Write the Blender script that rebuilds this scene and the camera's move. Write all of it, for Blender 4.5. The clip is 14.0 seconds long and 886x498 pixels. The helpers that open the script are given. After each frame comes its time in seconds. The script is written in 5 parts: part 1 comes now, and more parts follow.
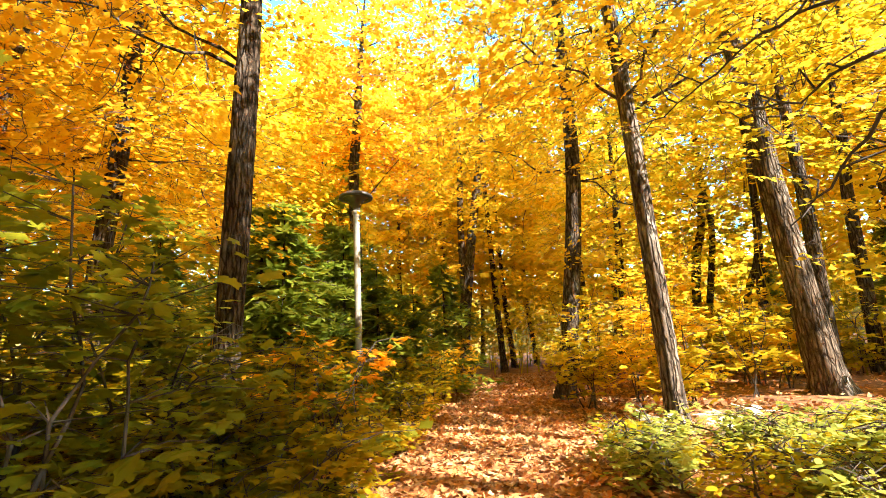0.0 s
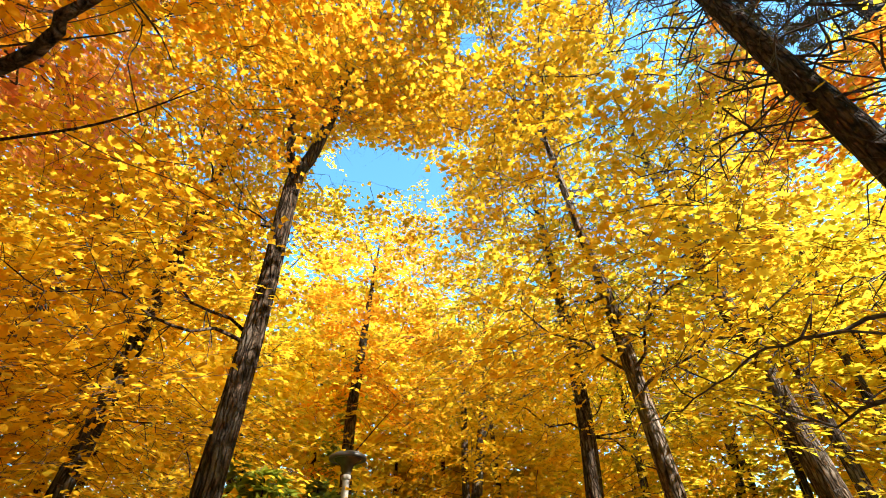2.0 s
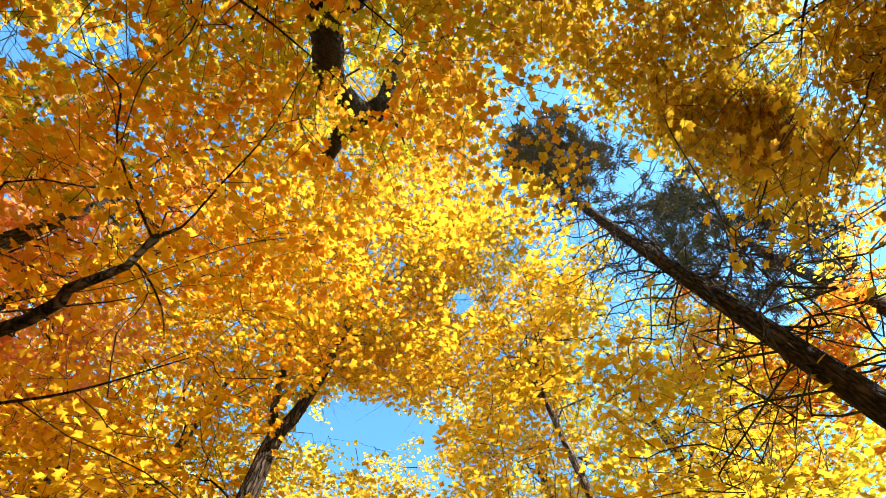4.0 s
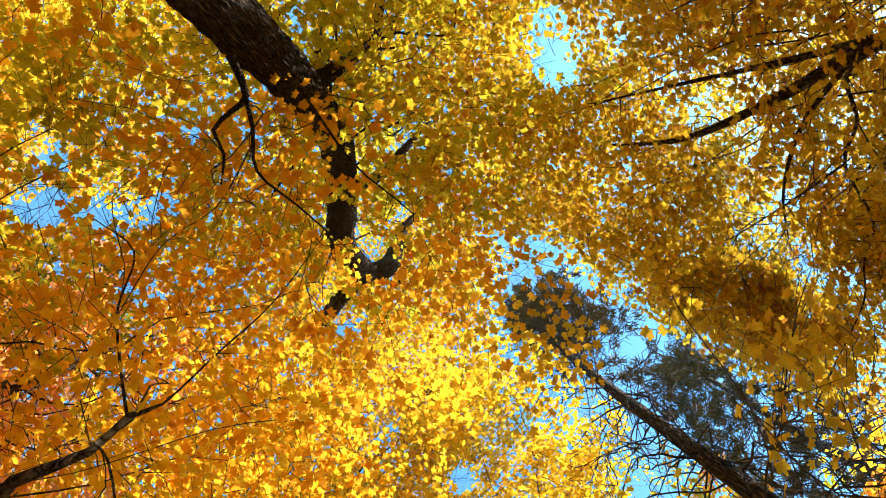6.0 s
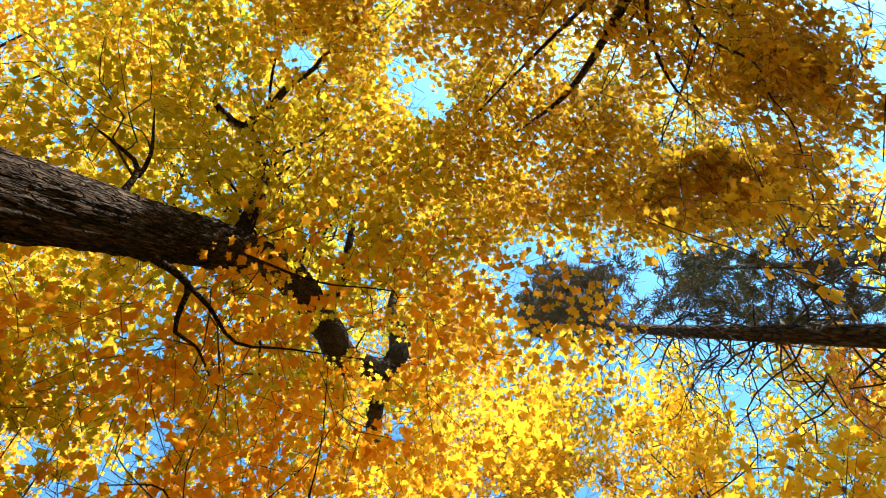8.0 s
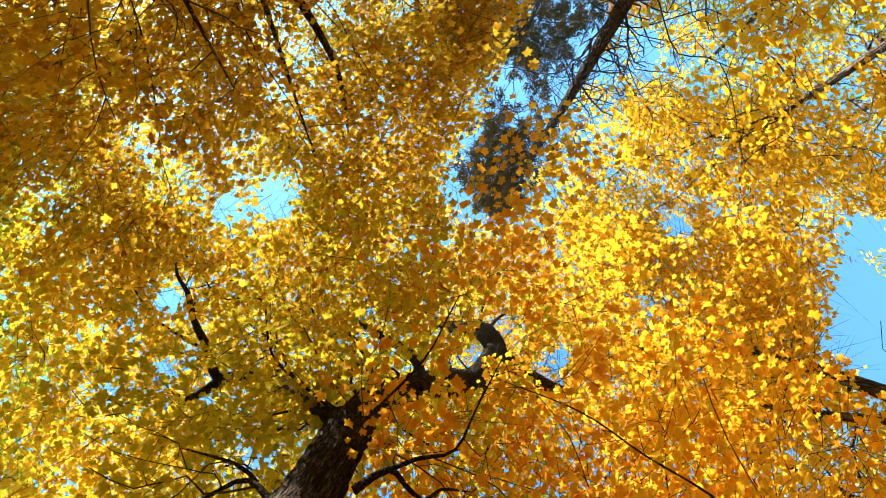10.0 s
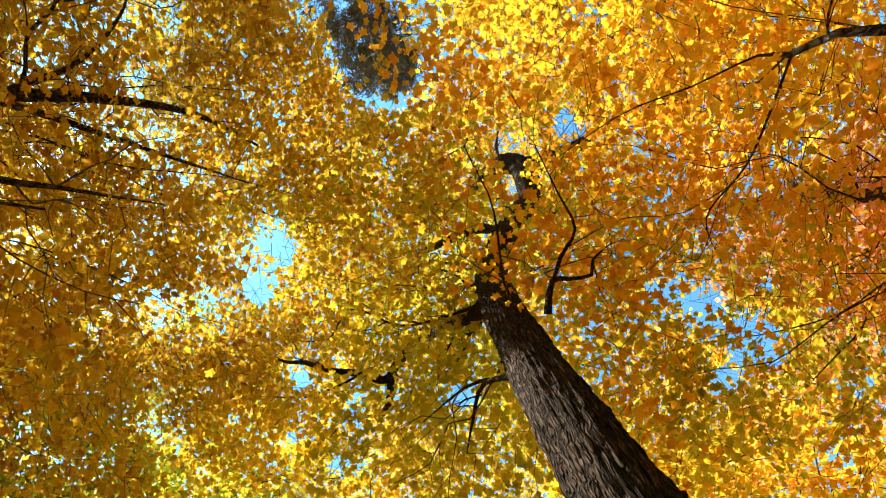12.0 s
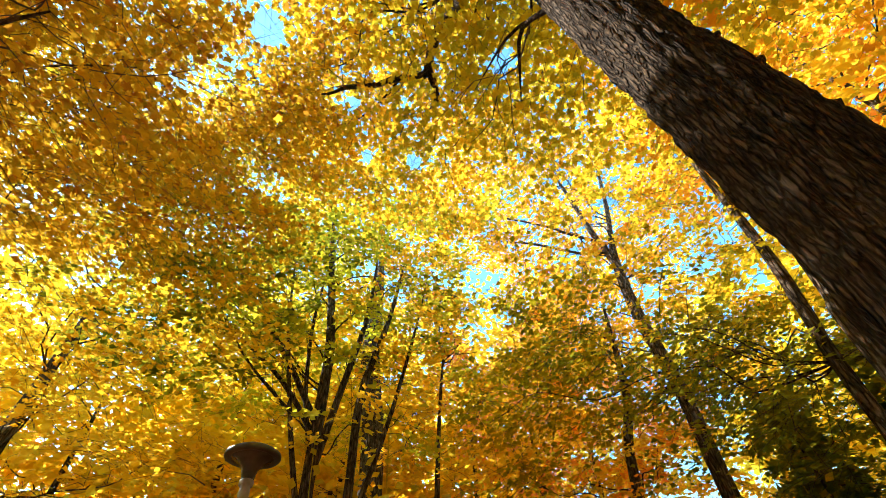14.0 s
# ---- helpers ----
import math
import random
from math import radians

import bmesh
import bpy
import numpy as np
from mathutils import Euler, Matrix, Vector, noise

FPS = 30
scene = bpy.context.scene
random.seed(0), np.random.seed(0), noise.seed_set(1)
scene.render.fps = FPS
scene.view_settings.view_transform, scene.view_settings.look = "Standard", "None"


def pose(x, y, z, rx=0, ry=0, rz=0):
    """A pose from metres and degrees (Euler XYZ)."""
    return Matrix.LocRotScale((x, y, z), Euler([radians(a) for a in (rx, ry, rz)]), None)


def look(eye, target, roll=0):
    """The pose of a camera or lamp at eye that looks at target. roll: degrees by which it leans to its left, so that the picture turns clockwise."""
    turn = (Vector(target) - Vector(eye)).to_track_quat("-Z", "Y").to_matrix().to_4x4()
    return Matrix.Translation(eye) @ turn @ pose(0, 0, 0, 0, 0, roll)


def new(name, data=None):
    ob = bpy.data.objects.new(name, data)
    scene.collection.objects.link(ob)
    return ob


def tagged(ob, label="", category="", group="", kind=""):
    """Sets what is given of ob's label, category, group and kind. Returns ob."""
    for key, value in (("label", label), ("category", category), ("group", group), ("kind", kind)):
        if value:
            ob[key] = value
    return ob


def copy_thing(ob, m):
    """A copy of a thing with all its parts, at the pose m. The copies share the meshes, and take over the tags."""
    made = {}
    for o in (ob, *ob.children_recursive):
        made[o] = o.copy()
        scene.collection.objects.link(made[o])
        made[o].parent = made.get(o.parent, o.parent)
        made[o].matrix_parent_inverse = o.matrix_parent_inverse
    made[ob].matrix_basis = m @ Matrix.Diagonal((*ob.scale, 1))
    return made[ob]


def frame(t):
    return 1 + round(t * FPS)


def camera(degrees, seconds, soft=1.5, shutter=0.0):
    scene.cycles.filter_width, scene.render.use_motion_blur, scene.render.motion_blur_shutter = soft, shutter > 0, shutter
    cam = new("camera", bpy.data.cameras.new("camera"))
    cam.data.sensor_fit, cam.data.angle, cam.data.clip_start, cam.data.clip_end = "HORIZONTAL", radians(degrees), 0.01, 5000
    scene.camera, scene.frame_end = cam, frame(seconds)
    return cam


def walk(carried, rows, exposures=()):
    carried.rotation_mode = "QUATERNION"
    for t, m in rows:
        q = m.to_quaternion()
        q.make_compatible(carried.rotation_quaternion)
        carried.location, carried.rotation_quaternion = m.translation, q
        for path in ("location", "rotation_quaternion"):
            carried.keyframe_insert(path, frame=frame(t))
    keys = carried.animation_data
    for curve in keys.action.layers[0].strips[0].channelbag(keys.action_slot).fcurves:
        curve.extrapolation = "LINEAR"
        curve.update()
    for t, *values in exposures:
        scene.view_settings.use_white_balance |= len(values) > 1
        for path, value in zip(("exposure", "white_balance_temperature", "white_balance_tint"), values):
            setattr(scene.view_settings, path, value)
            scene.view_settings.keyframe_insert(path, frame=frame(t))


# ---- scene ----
cam = camera(89.8, 14.0, 0.95)
PATH = [
    (0, (0.003, 0.603, 0.964), (-0.035, 2.554, 1.399), -3.6),
    (0.5, (0.049, 0.502, 1.301), (-0.001, 2.416, 1.88), -2.4),
    (1, (0.06, 0.52, 1.405), (0.01, 2.343, 2.226), -2.1),
    (1.5, (0.07, 0.531, 1.494), (0.041, 2.23, 2.548), -2.2),
    (2, (0.067, 0.537, 1.554), (0.066, 2.071, 2.836), -3.1),
    (2.5, (0.058, 0.53, 1.628), (0.082, 1.878, 3.106), -3.8),
    (3, (0.051, 0.536, 1.697), (0.108, 1.673, 3.341), -5.1),
    (3.5, (0.06, 0.535, 1.746), (0.129, 1.444, 3.526), -6.0),
    (4, (0.055, 0.521, 1.792), (0.13, 1.179, 3.679), -7.9),
    (4.2, (0.051, 0.509, 1.817), (0.127, 1.06, 3.738), -9.0),
    (6.3, (0.006, 0.37, 1.934), (0.092, 0.331, 3.932), -113.6),
    (6.5, (0.011, 0.364, 1.932), (0.1, 0.305, 3.929), -123.3),
    (7, (0.001, 0.357, 1.93), (0.109, 0.217, 3.923), -148.5),
    (7.5, (-0.011, 0.393, 1.926), (0.172, 0.186, 3.906), -157.1),
    (8, (-0.036, 0.396, 1.928), (0.224, 0.192, 3.9), -160.8),
    (8.2, (-0.052, 0.391, 1.918), (0.241, 0.201, 3.887), -161.7),
    (10.3, (-0.228, -0.158, 1.81), (0.029, -0.052, 3.791), 183.5),
    (10.5, (-0.225, -0.173, 1.803), (-0.005, -0.059, 3.787), 181.6),
    (11, (-0.24, -0.237, 1.768), (-0.117, -0.144, 3.762), -183.5),
    (11.5, (-0.232, -0.323, 1.716), (-0.204, -0.325, 3.716), 123.9),
    (12, (-0.235, -0.41, 1.641), (-0.291, -0.604, 3.63), 12.1),
    (12.5, (-0.19, -0.481, 1.522), (-0.307, -0.941, 3.464), 6.3),
    (13, (-0.138, -0.514, 1.398), (-0.303, -1.273, 3.242), 2.2),
    (13.5, (-0.099, -0.526, 1.27), (-0.319, -1.581, 2.954), -1.6),
    (14, (-0.121, -0.524, 1.202), (-0.398, -1.857, 2.667), -4.2),
]
walk(cam, [(t, look(eye, target, roll)) for t, eye, target, roll in PATH], ((0.0, 2.88), (1.0, 2.42), (2.5, 1.9), (3.5, 1.84), (8.0, 1.92), (10.5, 1.88), (12.5, 2.04), (14.0, 2.26)))

# ---- light ----
SUN_WAY = Vector((0.669, -0.390, 0.632)).normalized()
world = bpy.data.worlds.new("sky")
scene.world = world
world.use_nodes = True
wn = world.node_tree.nodes
sky = wn.new("ShaderNodeTexSky")
sky.sky_type = "NISHITA"
sky.sun_disc = False
sky.sun_elevation = math.asin(SUN_WAY.z)
sky.sun_rotation = math.atan2(SUN_WAY.x, SUN_WAY.y)
sky.air_density, sky.dust_density, sky.ozone_density = 1.0, 0.25, 0.4
wn["Background"].inputs["Strength"].default_value = 0.15
clear_air = wn.new("ShaderNodeMix")
clear_air.data_type, clear_air.blend_type = "RGBA", "MULTIPLY"
clear_air.inputs[0].default_value, clear_air.inputs[7].default_value = 1.0, (0.50, 0.93, 1.04, 1)
world.node_tree.links.new(sky.outputs["Color"], clear_air.inputs[6])
world.node_tree.links.new(clear_air.outputs[2], wn["Background"].inputs["Color"])
sun = new("sun", bpy.data.lights.new("sun", "SUN"))
sun.data.energy, sun.data.angle, sun.data.color = 3.6, radians(0.53), (1.0, 0.94, 0.84)
sun.matrix_world = look(SUN_WAY * 60, (0, 0, 0))


# ---- materials ----
def nodes_of(name):
    m = bpy.data.materials.new(name)
    m.use_nodes = True
    t = m.node_tree
    return m, t.nodes, t.links, t.nodes["Principled BSDF"]


def ramp(n, stops):
    r = n.new("ShaderNodeValToRGB")
    e = r.color_ramp.elements
    while len(e) < len(stops):
        e.new(0.5)
    for k, (at, col) in enumerate(stops):
        e[k].position, e[k].color = at, (*col, 1)
    return r


def grain(n, l, scale, detail=4, stretch=(1, 1, 1), rough=0.6):
    co, mp, no = n.new("ShaderNodeTexCoord"), n.new("ShaderNodeMapping"), n.new("ShaderNodeTexNoise")
    mp.inputs["Scale"].default_value = stretch
    no.inputs["Scale"].default_value, no.inputs["Detail"].default_value, no.inputs["Roughness"].default_value = scale, detail, rough
    l.new(co.outputs["Object"], mp.inputs["Vector"])
    l.new(mp.outputs["Vector"], no.inputs["Vector"])
    return no


def mix_rgb(n, l, fac, a, b, blend="MIX"):
    m = n.new("ShaderNodeMix")
    m.data_type, m.blend_type = "RGBA", blend
    for sock, val in ((m.inputs[0], fac), (m.inputs[6], a), (m.inputs[7], b)):
        if isinstance(val, (int, float)):
            sock.default_value = val
        elif isinstance(val, tuple):
            sock.default_value = (*val, 1)
        else:
            l.new(val, sock)
    return m.outputs[2]


def leaf_material(name, colours, patch, through_light=0.74, share=0.45, gloss=0.45, per_tree=0.0):
    """Thin leaves: each leaf takes its tone from the ramp, patches of the crown from a second colour."""
    m, n, l, p = nodes_of(name)
    geo = n.new("ShaderNodeNewGeometry")
    tone = ramp(n, [(k / (len(colours) - 1), c) for k, c in enumerate(colours)])
    drift, both = grain(n, l, 1.9, 2), n.new("ShaderNodeMath")
    wide = n.new("ShaderNodeMapRange")
    for sock, val in zip(wide.inputs[1:5], (0.3, 0.7, 0.0, 0.6)):
        sock.default_value = val
    l.new(drift.outputs["Fac"], wide.inputs[0])
    both.operation = "MULTIPLY_ADD"
    both.inputs[1].default_value = 0.4
    l.new(geo.outputs["Random Per Island"], both.inputs[0])
    l.new(wide.outputs[0], both.inputs[2])
    l.new(both.outputs[0], tone.inputs["Fac"])
    spots = grain(n, l, 0.55, 2)
    amount = ramp(n, [(0.45, (0, 0, 0)), (0.68, (share, share, share))])
    l.new(spots.outputs["Fac"], amount.inputs["Fac"])
    col = mix_rgb(n, l, amount.outputs["Color"], tone.outputs["Color"], patch)
    vein = grain(n, l, 38, 3)
    blot = ramp(n, [(0.25, (0.82, 0.74, 0.68)), (0.55, (1, 1, 1))])
    l.new(vein.outputs["Fac"], blot.inputs["Fac"])
    col = mix_rgb(n, l, 0.7, col, blot.outputs["Color"], "MULTIPLY")
    if per_tree:
        inf = n.new("ShaderNodeObjectInfo")
        shift = ramp(n, [(0.0, (0.84, 0.50, 0.04)), (0.3, (0.84, 0.62, 0.04)), (0.7, (0.80, 0.64, 0.045)), (1.0, (0.54, 0.52, 0.04))])
        l.new(inf.outputs["Random"], shift.inputs["Fac"])
        col = mix_rgb(n, l, per_tree, col, shift.outputs["Color"])
    l.new(col, p.inputs["Base Color"])
    p.inputs["Roughness"].default_value = gloss
    p.inputs["Specular IOR Level"].default_value = 0.1
    tr = n.new("ShaderNodeBsdfTranslucent")
    sat = n.new("ShaderNodeHueSaturation")
    sat.inputs["Saturation"].default_value, sat.inputs["Value"].default_value = 1.0, 1.04
    l.new(col, sat.inputs["Color"])
    l.new(sat.outputs["Color"], tr.inputs["Color"])
    mx = n.new("ShaderNodeMixShader")
    mx.inputs[0].default_value = through_light
    l.new(p.outputs[0], mx.inputs[1])
    l.new(tr.outputs[0], mx.inputs[2])
    l.new(mx.outputs[0], n["Material Output"].inputs["Surface"])
    return m


def bark_material(name, dark, light, lichen=(0.42, 0.42, 0.36), patchy=0.35, bump=1.0, plate=20, run=0.2):
    """Furrowed bark: long plates parted by dark cracks, with pale patches."""
    m, n, l, p = nodes_of(name)
    bends = grain(n, l, 9, 3, (1, 1, 0.5))
    co, mp, add, vo = n.new("ShaderNodeTexCoord"), n.new("ShaderNodeMapping"), n.new("ShaderNodeVectorMath"), n.new("ShaderNodeTexVoronoi")
    mp.inputs["Scale"].default_value = (1, 1, run)
    l.new(co.outputs["Object"], mp.inputs["Vector"])
    add.operation = "MULTIPLY_ADD"
    add.inputs[1].default_value = (0.06, 0.06, 0.06)
    l.new(bends.outputs["Color"], add.inputs[0])
    l.new(mp.outputs["Vector"], add.inputs[2])
    vo.feature = "DISTANCE_TO_EDGE"
    vo.inputs["Scale"].default_value = plate
    l.new(add.outputs[0], vo.inputs["Vector"])
    crack = ramp(n, [(0.02, (0, 0, 0)), (0.22, (1, 1, 1))])
    l.new(vo.outputs["Distance"], crack.inputs["Fac"])
    streak = grain(n, l, max(34, plate * 1.6), 6, (1, 1, 0.8 * run), 0.7)
    fine = grain(n, l, 150, 4, (1, 1, 0.4))
    tone = ramp(n, [(0.36, dark), (0.66, light)])
    l.new(streak.outputs["Fac"], tone.inputs["Fac"])
    pale = grain(n, l, 2.6, 5, (1, 1, 0.45))
    where = ramp(n, [(0.53, (0, 0, 0)), (0.62, (patchy, patchy, patchy))])
    l.new(pale.outputs["Fac"], where.inputs["Fac"])
    col = mix_rgb(n, l, where.outputs["Color"], tone.outputs["Color"], lichen)
    deep = ramp(n, [(0.0, (0.28, 0.25, 0.22)), (1.0, (1, 1, 1))])
    l.new(crack.outputs["Color"], deep.inputs["Fac"])
    col = mix_rgb(n, l, 0.9, col, deep.outputs["Color"], "MULTIPLY")
    speck = ramp(n, [(0.3, (0.55, 0.55, 0.55)), (0.6, (1, 1, 1))])
    l.new(fine.outputs["Fac"], speck.inputs["Fac"])
    col = mix_rgb(n, l, 0.7, col, speck.outputs["Color"], "MULTIPLY")
    l.new(col, p.inputs["Base Color"])
    p.inputs["Roughness"].default_value = 0.92
    p.inputs["Specular IOR Level"].default_value = 0.12
    high = mix_rgb(n, l, 0.35, crack.outputs["Color"], streak.outputs["Color"])
    b = n.new("ShaderNodeBump")
    b.inputs["Strength"].default_value, b.inputs["Distance"].default_value = bump, 0.035
    l.new(high, b.inputs["Height"])
    l.new(b.outputs["Normal"], p.inputs["Normal"])
    return m


def plain_material(name, a, b, scale=6, rough=0.6, metal=0.0, bump=0.2):
    m, n, l, p = nodes_of(name)
    g = grain(n, l, scale, 5)
    r = ramp(n, [(0.35, a), (0.65, b)])
    l.new(g.outputs["Fac"], r.inputs["Fac"])
    l.new(r.outputs["Color"], p.inputs["Base Color"])
    p.inputs["Roughness"].default_value, p.inputs["Metallic"].default_value = rough, metal
    h = grain(n, l, scale * 12, 3)
    bp = n.new("ShaderNodeBump")
    bp.inputs["Strength"].default_value, bp.inputs["Distance"].default_value = bump, 0.01
    l.new(h.outputs["Fac"], bp.inputs["Height"])
    l.new(bp.outputs["Normal"], p.inputs["Normal"])
    return m


GOLD = [(0.640, 0.400, 0.024), (0.760, 0.440, 0.024), (0.880, 0.550, 0.026), (0.920, 0.610, 0.030), (0.800, 0.470, 0.025), (0.860, 0.590, 0.034), (0.620, 0.380, 0.025), (0.900, 0.530, 0.026)]
leaf_gold = leaf_material("leaf_gold", GOLD, (0.834, 0.490, 0.029))
leaf_amber = leaf_material("leaf_amber", [(0.780, 0.370, 0.022), (0.900, 0.470, 0.026), (0.920, 0.530, 0.028), (0.740, 0.330, 0.025), (0.890, 0.490, 0.028), (0.660, 0.330, 0.024)], (0.880, 0.360, 0.024))
leaf_yellow = leaf_material("leaf_yellow", [(0.850, 0.580, 0.034), (0.930, 0.650, 0.044), (0.780, 0.530, 0.030), (0.910, 0.600, 0.030), (0.690, 0.480, 0.028)], (0.780, 0.560, 0.034))
leaf_lime = leaf_material("leaf_lime", [(0.430, 0.405, 0.025), (0.610, 0.500, 0.028), (0.720, 0.540, 0.030), (0.500, 0.440, 0.025), (0.740, 0.500, 0.028), (0.330, 0.330, 0.024)], (0.450, 0.420, 0.026))
leaf_fresh = leaf_material("leaf_fresh", [(0.360, 0.410, 0.025), (0.520, 0.500, 0.028), (0.620, 0.540, 0.030), (0.420, 0.450, 0.025), (0.640, 0.500, 0.028), (0.280, 0.340, 0.024)], (0.380, 0.420, 0.026))
leaf_orange = leaf_material("leaf_orange", [(0.887, 0.369, 0.028), (0.920, 0.467, 0.028), (0.820, 0.284, 0.036), (0.920, 0.557, 0.036)], (0.865, 0.240, 0.053))
leaf_pink = leaf_material("leaf_pink", [(0.909, 0.391, 0.108), (0.920, 0.467, 0.124), (0.798, 0.284, 0.092), (0.900, 0.534, 0.113)], (0.900, 0.513, 0.305))
leaf_ochre = leaf_material("leaf_ochre", [(0.600, 0.370, 0.024), (0.760, 0.480, 0.028), (0.520, 0.380, 0.026), (0.700, 0.410, 0.024), (0.800, 0.540, 0.032), (0.480, 0.180, 0.025), (0.420, 0.340, 0.024), (0.820, 0.580, 0.040)], (0.640, 0.450, 0.026), 0.72)
leaf_far = leaf_material("leaf_far", [(r, g * 1.12, b) for r, g, b in GOLD], (0.878, 0.600, 0.030), per_tree=0.5, through_light=0.6)
leaf_brush = leaf_material("leaf_brush", [(0.700, 0.559, 0.030), (0.800, 0.610, 0.038), (0.500, 0.447, 0.030), (0.760, 0.528, 0.030), (0.380, 0.381, 0.026)], (0.600, 0.508, 0.034), 0.6)
leaf_green = leaf_material("leaf_green", [(0.140, 0.180, 0.014), (0.220, 0.245, 0.016), (0.300, 0.290, 0.018), (0.170, 0.205, 0.014), (0.400, 0.330, 0.020)], (0.390, 0.330, 0.020), 0.6)
leaf_shrub = leaf_material("leaf_shrub", [(0.216, 0.225, 0.009), (0.342, 0.306, 0.011), (0.468, 0.346, 0.012), (0.270, 0.252, 0.009), (0.576, 0.363, 0.011)], (0.522, 0.346, 0.011))
leaf_pale = leaf_material("leaf_pale", [(0.34, 0.38, 0.06), (0.52, 0.52, 0.10), (0.28, 0.33, 0.05), (0.64, 0.58, 0.12), (0.50, 0.50, 0.09)], (0.72, 0.69, 0.30), 0.62)
# near-white leaves: the glare of full sun is put into the colour
leaf_sun_white = leaf_material("leaf_sun_white", [(0.72, 0.70, 0.52), (0.80, 0.78, 0.62), (0.66, 0.62, 0.42)], (0.80, 0.78, 0.60), 0.3)
leaf_litter = leaf_material("leaf_litter", [(0.40, 0.135, 0.04), (0.58, 0.23, 0.075), (0.70, 0.38, 0.16), (0.30, 0.095, 0.03), (0.74, 0.50, 0.27), (0.48, 0.16, 0.05)], (0.6, 0.3, 0.12), 0.12, 0.3, 0.4)
needle_dark = leaf_material("needle_dark", [(0.15, 0.20, 0.025), (0.22, 0.28, 0.03), (0.30, 0.35, 0.04), (0.40, 0.42, 0.045)], (0.44, 0.42, 0.04), 0.45, 0.5)
needle_pine = leaf_material("needle_pine", [(0.05, 0.048, 0.018), (0.08, 0.07, 0.026), (0.12, 0.095, 0.036), (0.15, 0.105, 0.04)], (0.08, 0.06, 0.028), 0.15, 0.5)
bark_maple = bark_material("bark_maple", (0.035, 0.025, 0.017), (0.25, 0.18, 0.125))
# lighter version of bark_pale, with the sun on the leaning trunk painted in
bark_sunlit = bark_material("bark_sunlit", (0.06, 0.042, 0.03), (0.38, 0.29, 0.22), (0.58, 0.53, 0.45), 0.6, 1.0, 21, 0.15)
bark_brown = bark_material("bark_brown", (0.045, 0.03, 0.02), (0.30, 0.22, 0.155), (0.5, 0.45, 0.38), 0.4, 1.0, 19, 0.15)
bark_pale = bark_material("bark_pale", (0.026, 0.017, 0.011), (0.19, 0.135, 0.092), (0.40, 0.35, 0.29), 0.55, 1.0, 21, 0.15)
bark_old = bark_material("bark_old", (0.014, 0.009, 0.0055), (0.170, 0.117, 0.074), (0.24, 0.19, 0.145), 0.3, 1.0, 46, 0.09)
bark_pine = bark_material("bark_pine", (0.05, 0.035, 0.026), (0.17, 0.125, 0.095), (0.28, 0.2, 0.15), 0.3, 1.0, 24)
twig_dark = plain_material("twig_dark", (0.05, 0.035, 0.025), (0.10, 0.075, 0.055), 20, 0.85)
dead_wood = plain_material("dead_wood", (0.035, 0.028, 0.024), (0.08, 0.065, 0.055), 25, 0.9)
pole_paint = plain_material("pole_paint", (0.20, 0.18, 0.145), (0.33, 0.30, 0.25), 9, 0.5, 0.0, 0.1)
cap_paint = plain_material("cap_paint", (0.03, 0.027, 0.022), (0.06, 0.052, 0.044), 14, 0.45, 0.0, 0.1)
lens_glass = plain_material("lens_glass", (0.05, 0.042, 0.032), (0.09, 0.075, 0.06), 5, 0.25, 0.0, 0.02)
asphalt = plain_material("asphalt", (0.10, 0.10, 0.10), (0.17, 0.165, 0.16), 40, 0.9, 0.0, 0.4)


def soil_material(name, cols):
    m, n, l, p = nodes_of(name)
    vo, co = n.new("ShaderNodeTexVoronoi"), n.new("ShaderNodeTexCoord")
    vo.inputs["Scale"].default_value, vo.inputs["Randomness"].default_value = 14, 1.0
    l.new(co.outputs["Object"], vo.inputs["Vector"])
    sep = n.new("ShaderNodeSeparateColor")
    l.new(vo.outputs["Color"], sep.inputs["Color"])
    r = ramp(n, [(k / (len(cols) - 1), c) for k, c in enumerate(cols)])
    l.new(sep.outputs["Red"], r.inputs["Fac"])
    big = grain(n, l, 0.8, 4)
    damp = ramp(n, [(0.35, (0.55, 0.5, 0.46)), (0.65, (1, 1, 1))])
    l.new(big.outputs["Fac"], damp.inputs["Fac"])
    l.new(mix_rgb(n, l, 0.9, r.outputs["Color"], damp.outputs["Color"], "MULTIPLY"), p.inputs["Base Color"])
    p.inputs["Roughness"].default_value = 0.85
    b = n.new("ShaderNodeBump")
    b.inputs["Strength"].default_value, b.inputs["Distance"].default_value = 1.0, 0.03
    l.new(sep.outputs["Green"], b.inputs["Height"])
    l.new(b.outputs["Normal"], p.inputs["Normal"])
    return m


soil = soil_material("soil", [(0.16, 0.065, 0.022), (0.27, 0.105, 0.032), (0.36, 0.155, 0.045), (0.20, 0.075, 0.026), (0.40, 0.21, 0.075)])
# lighter copy of the floor's colours: sunlight on the path is painted in
path_soil_sunlit = soil_material("path_soil_sunlit", [(0.250, 0.090, 0.029), (0.390, 0.150, 0.045), (0.490, 0.225, 0.072), (0.310, 0.110, 0.036), (0.540, 0.300, 0.115)])


# ---- building helpers ----
rng = np.random.default_rng(7)


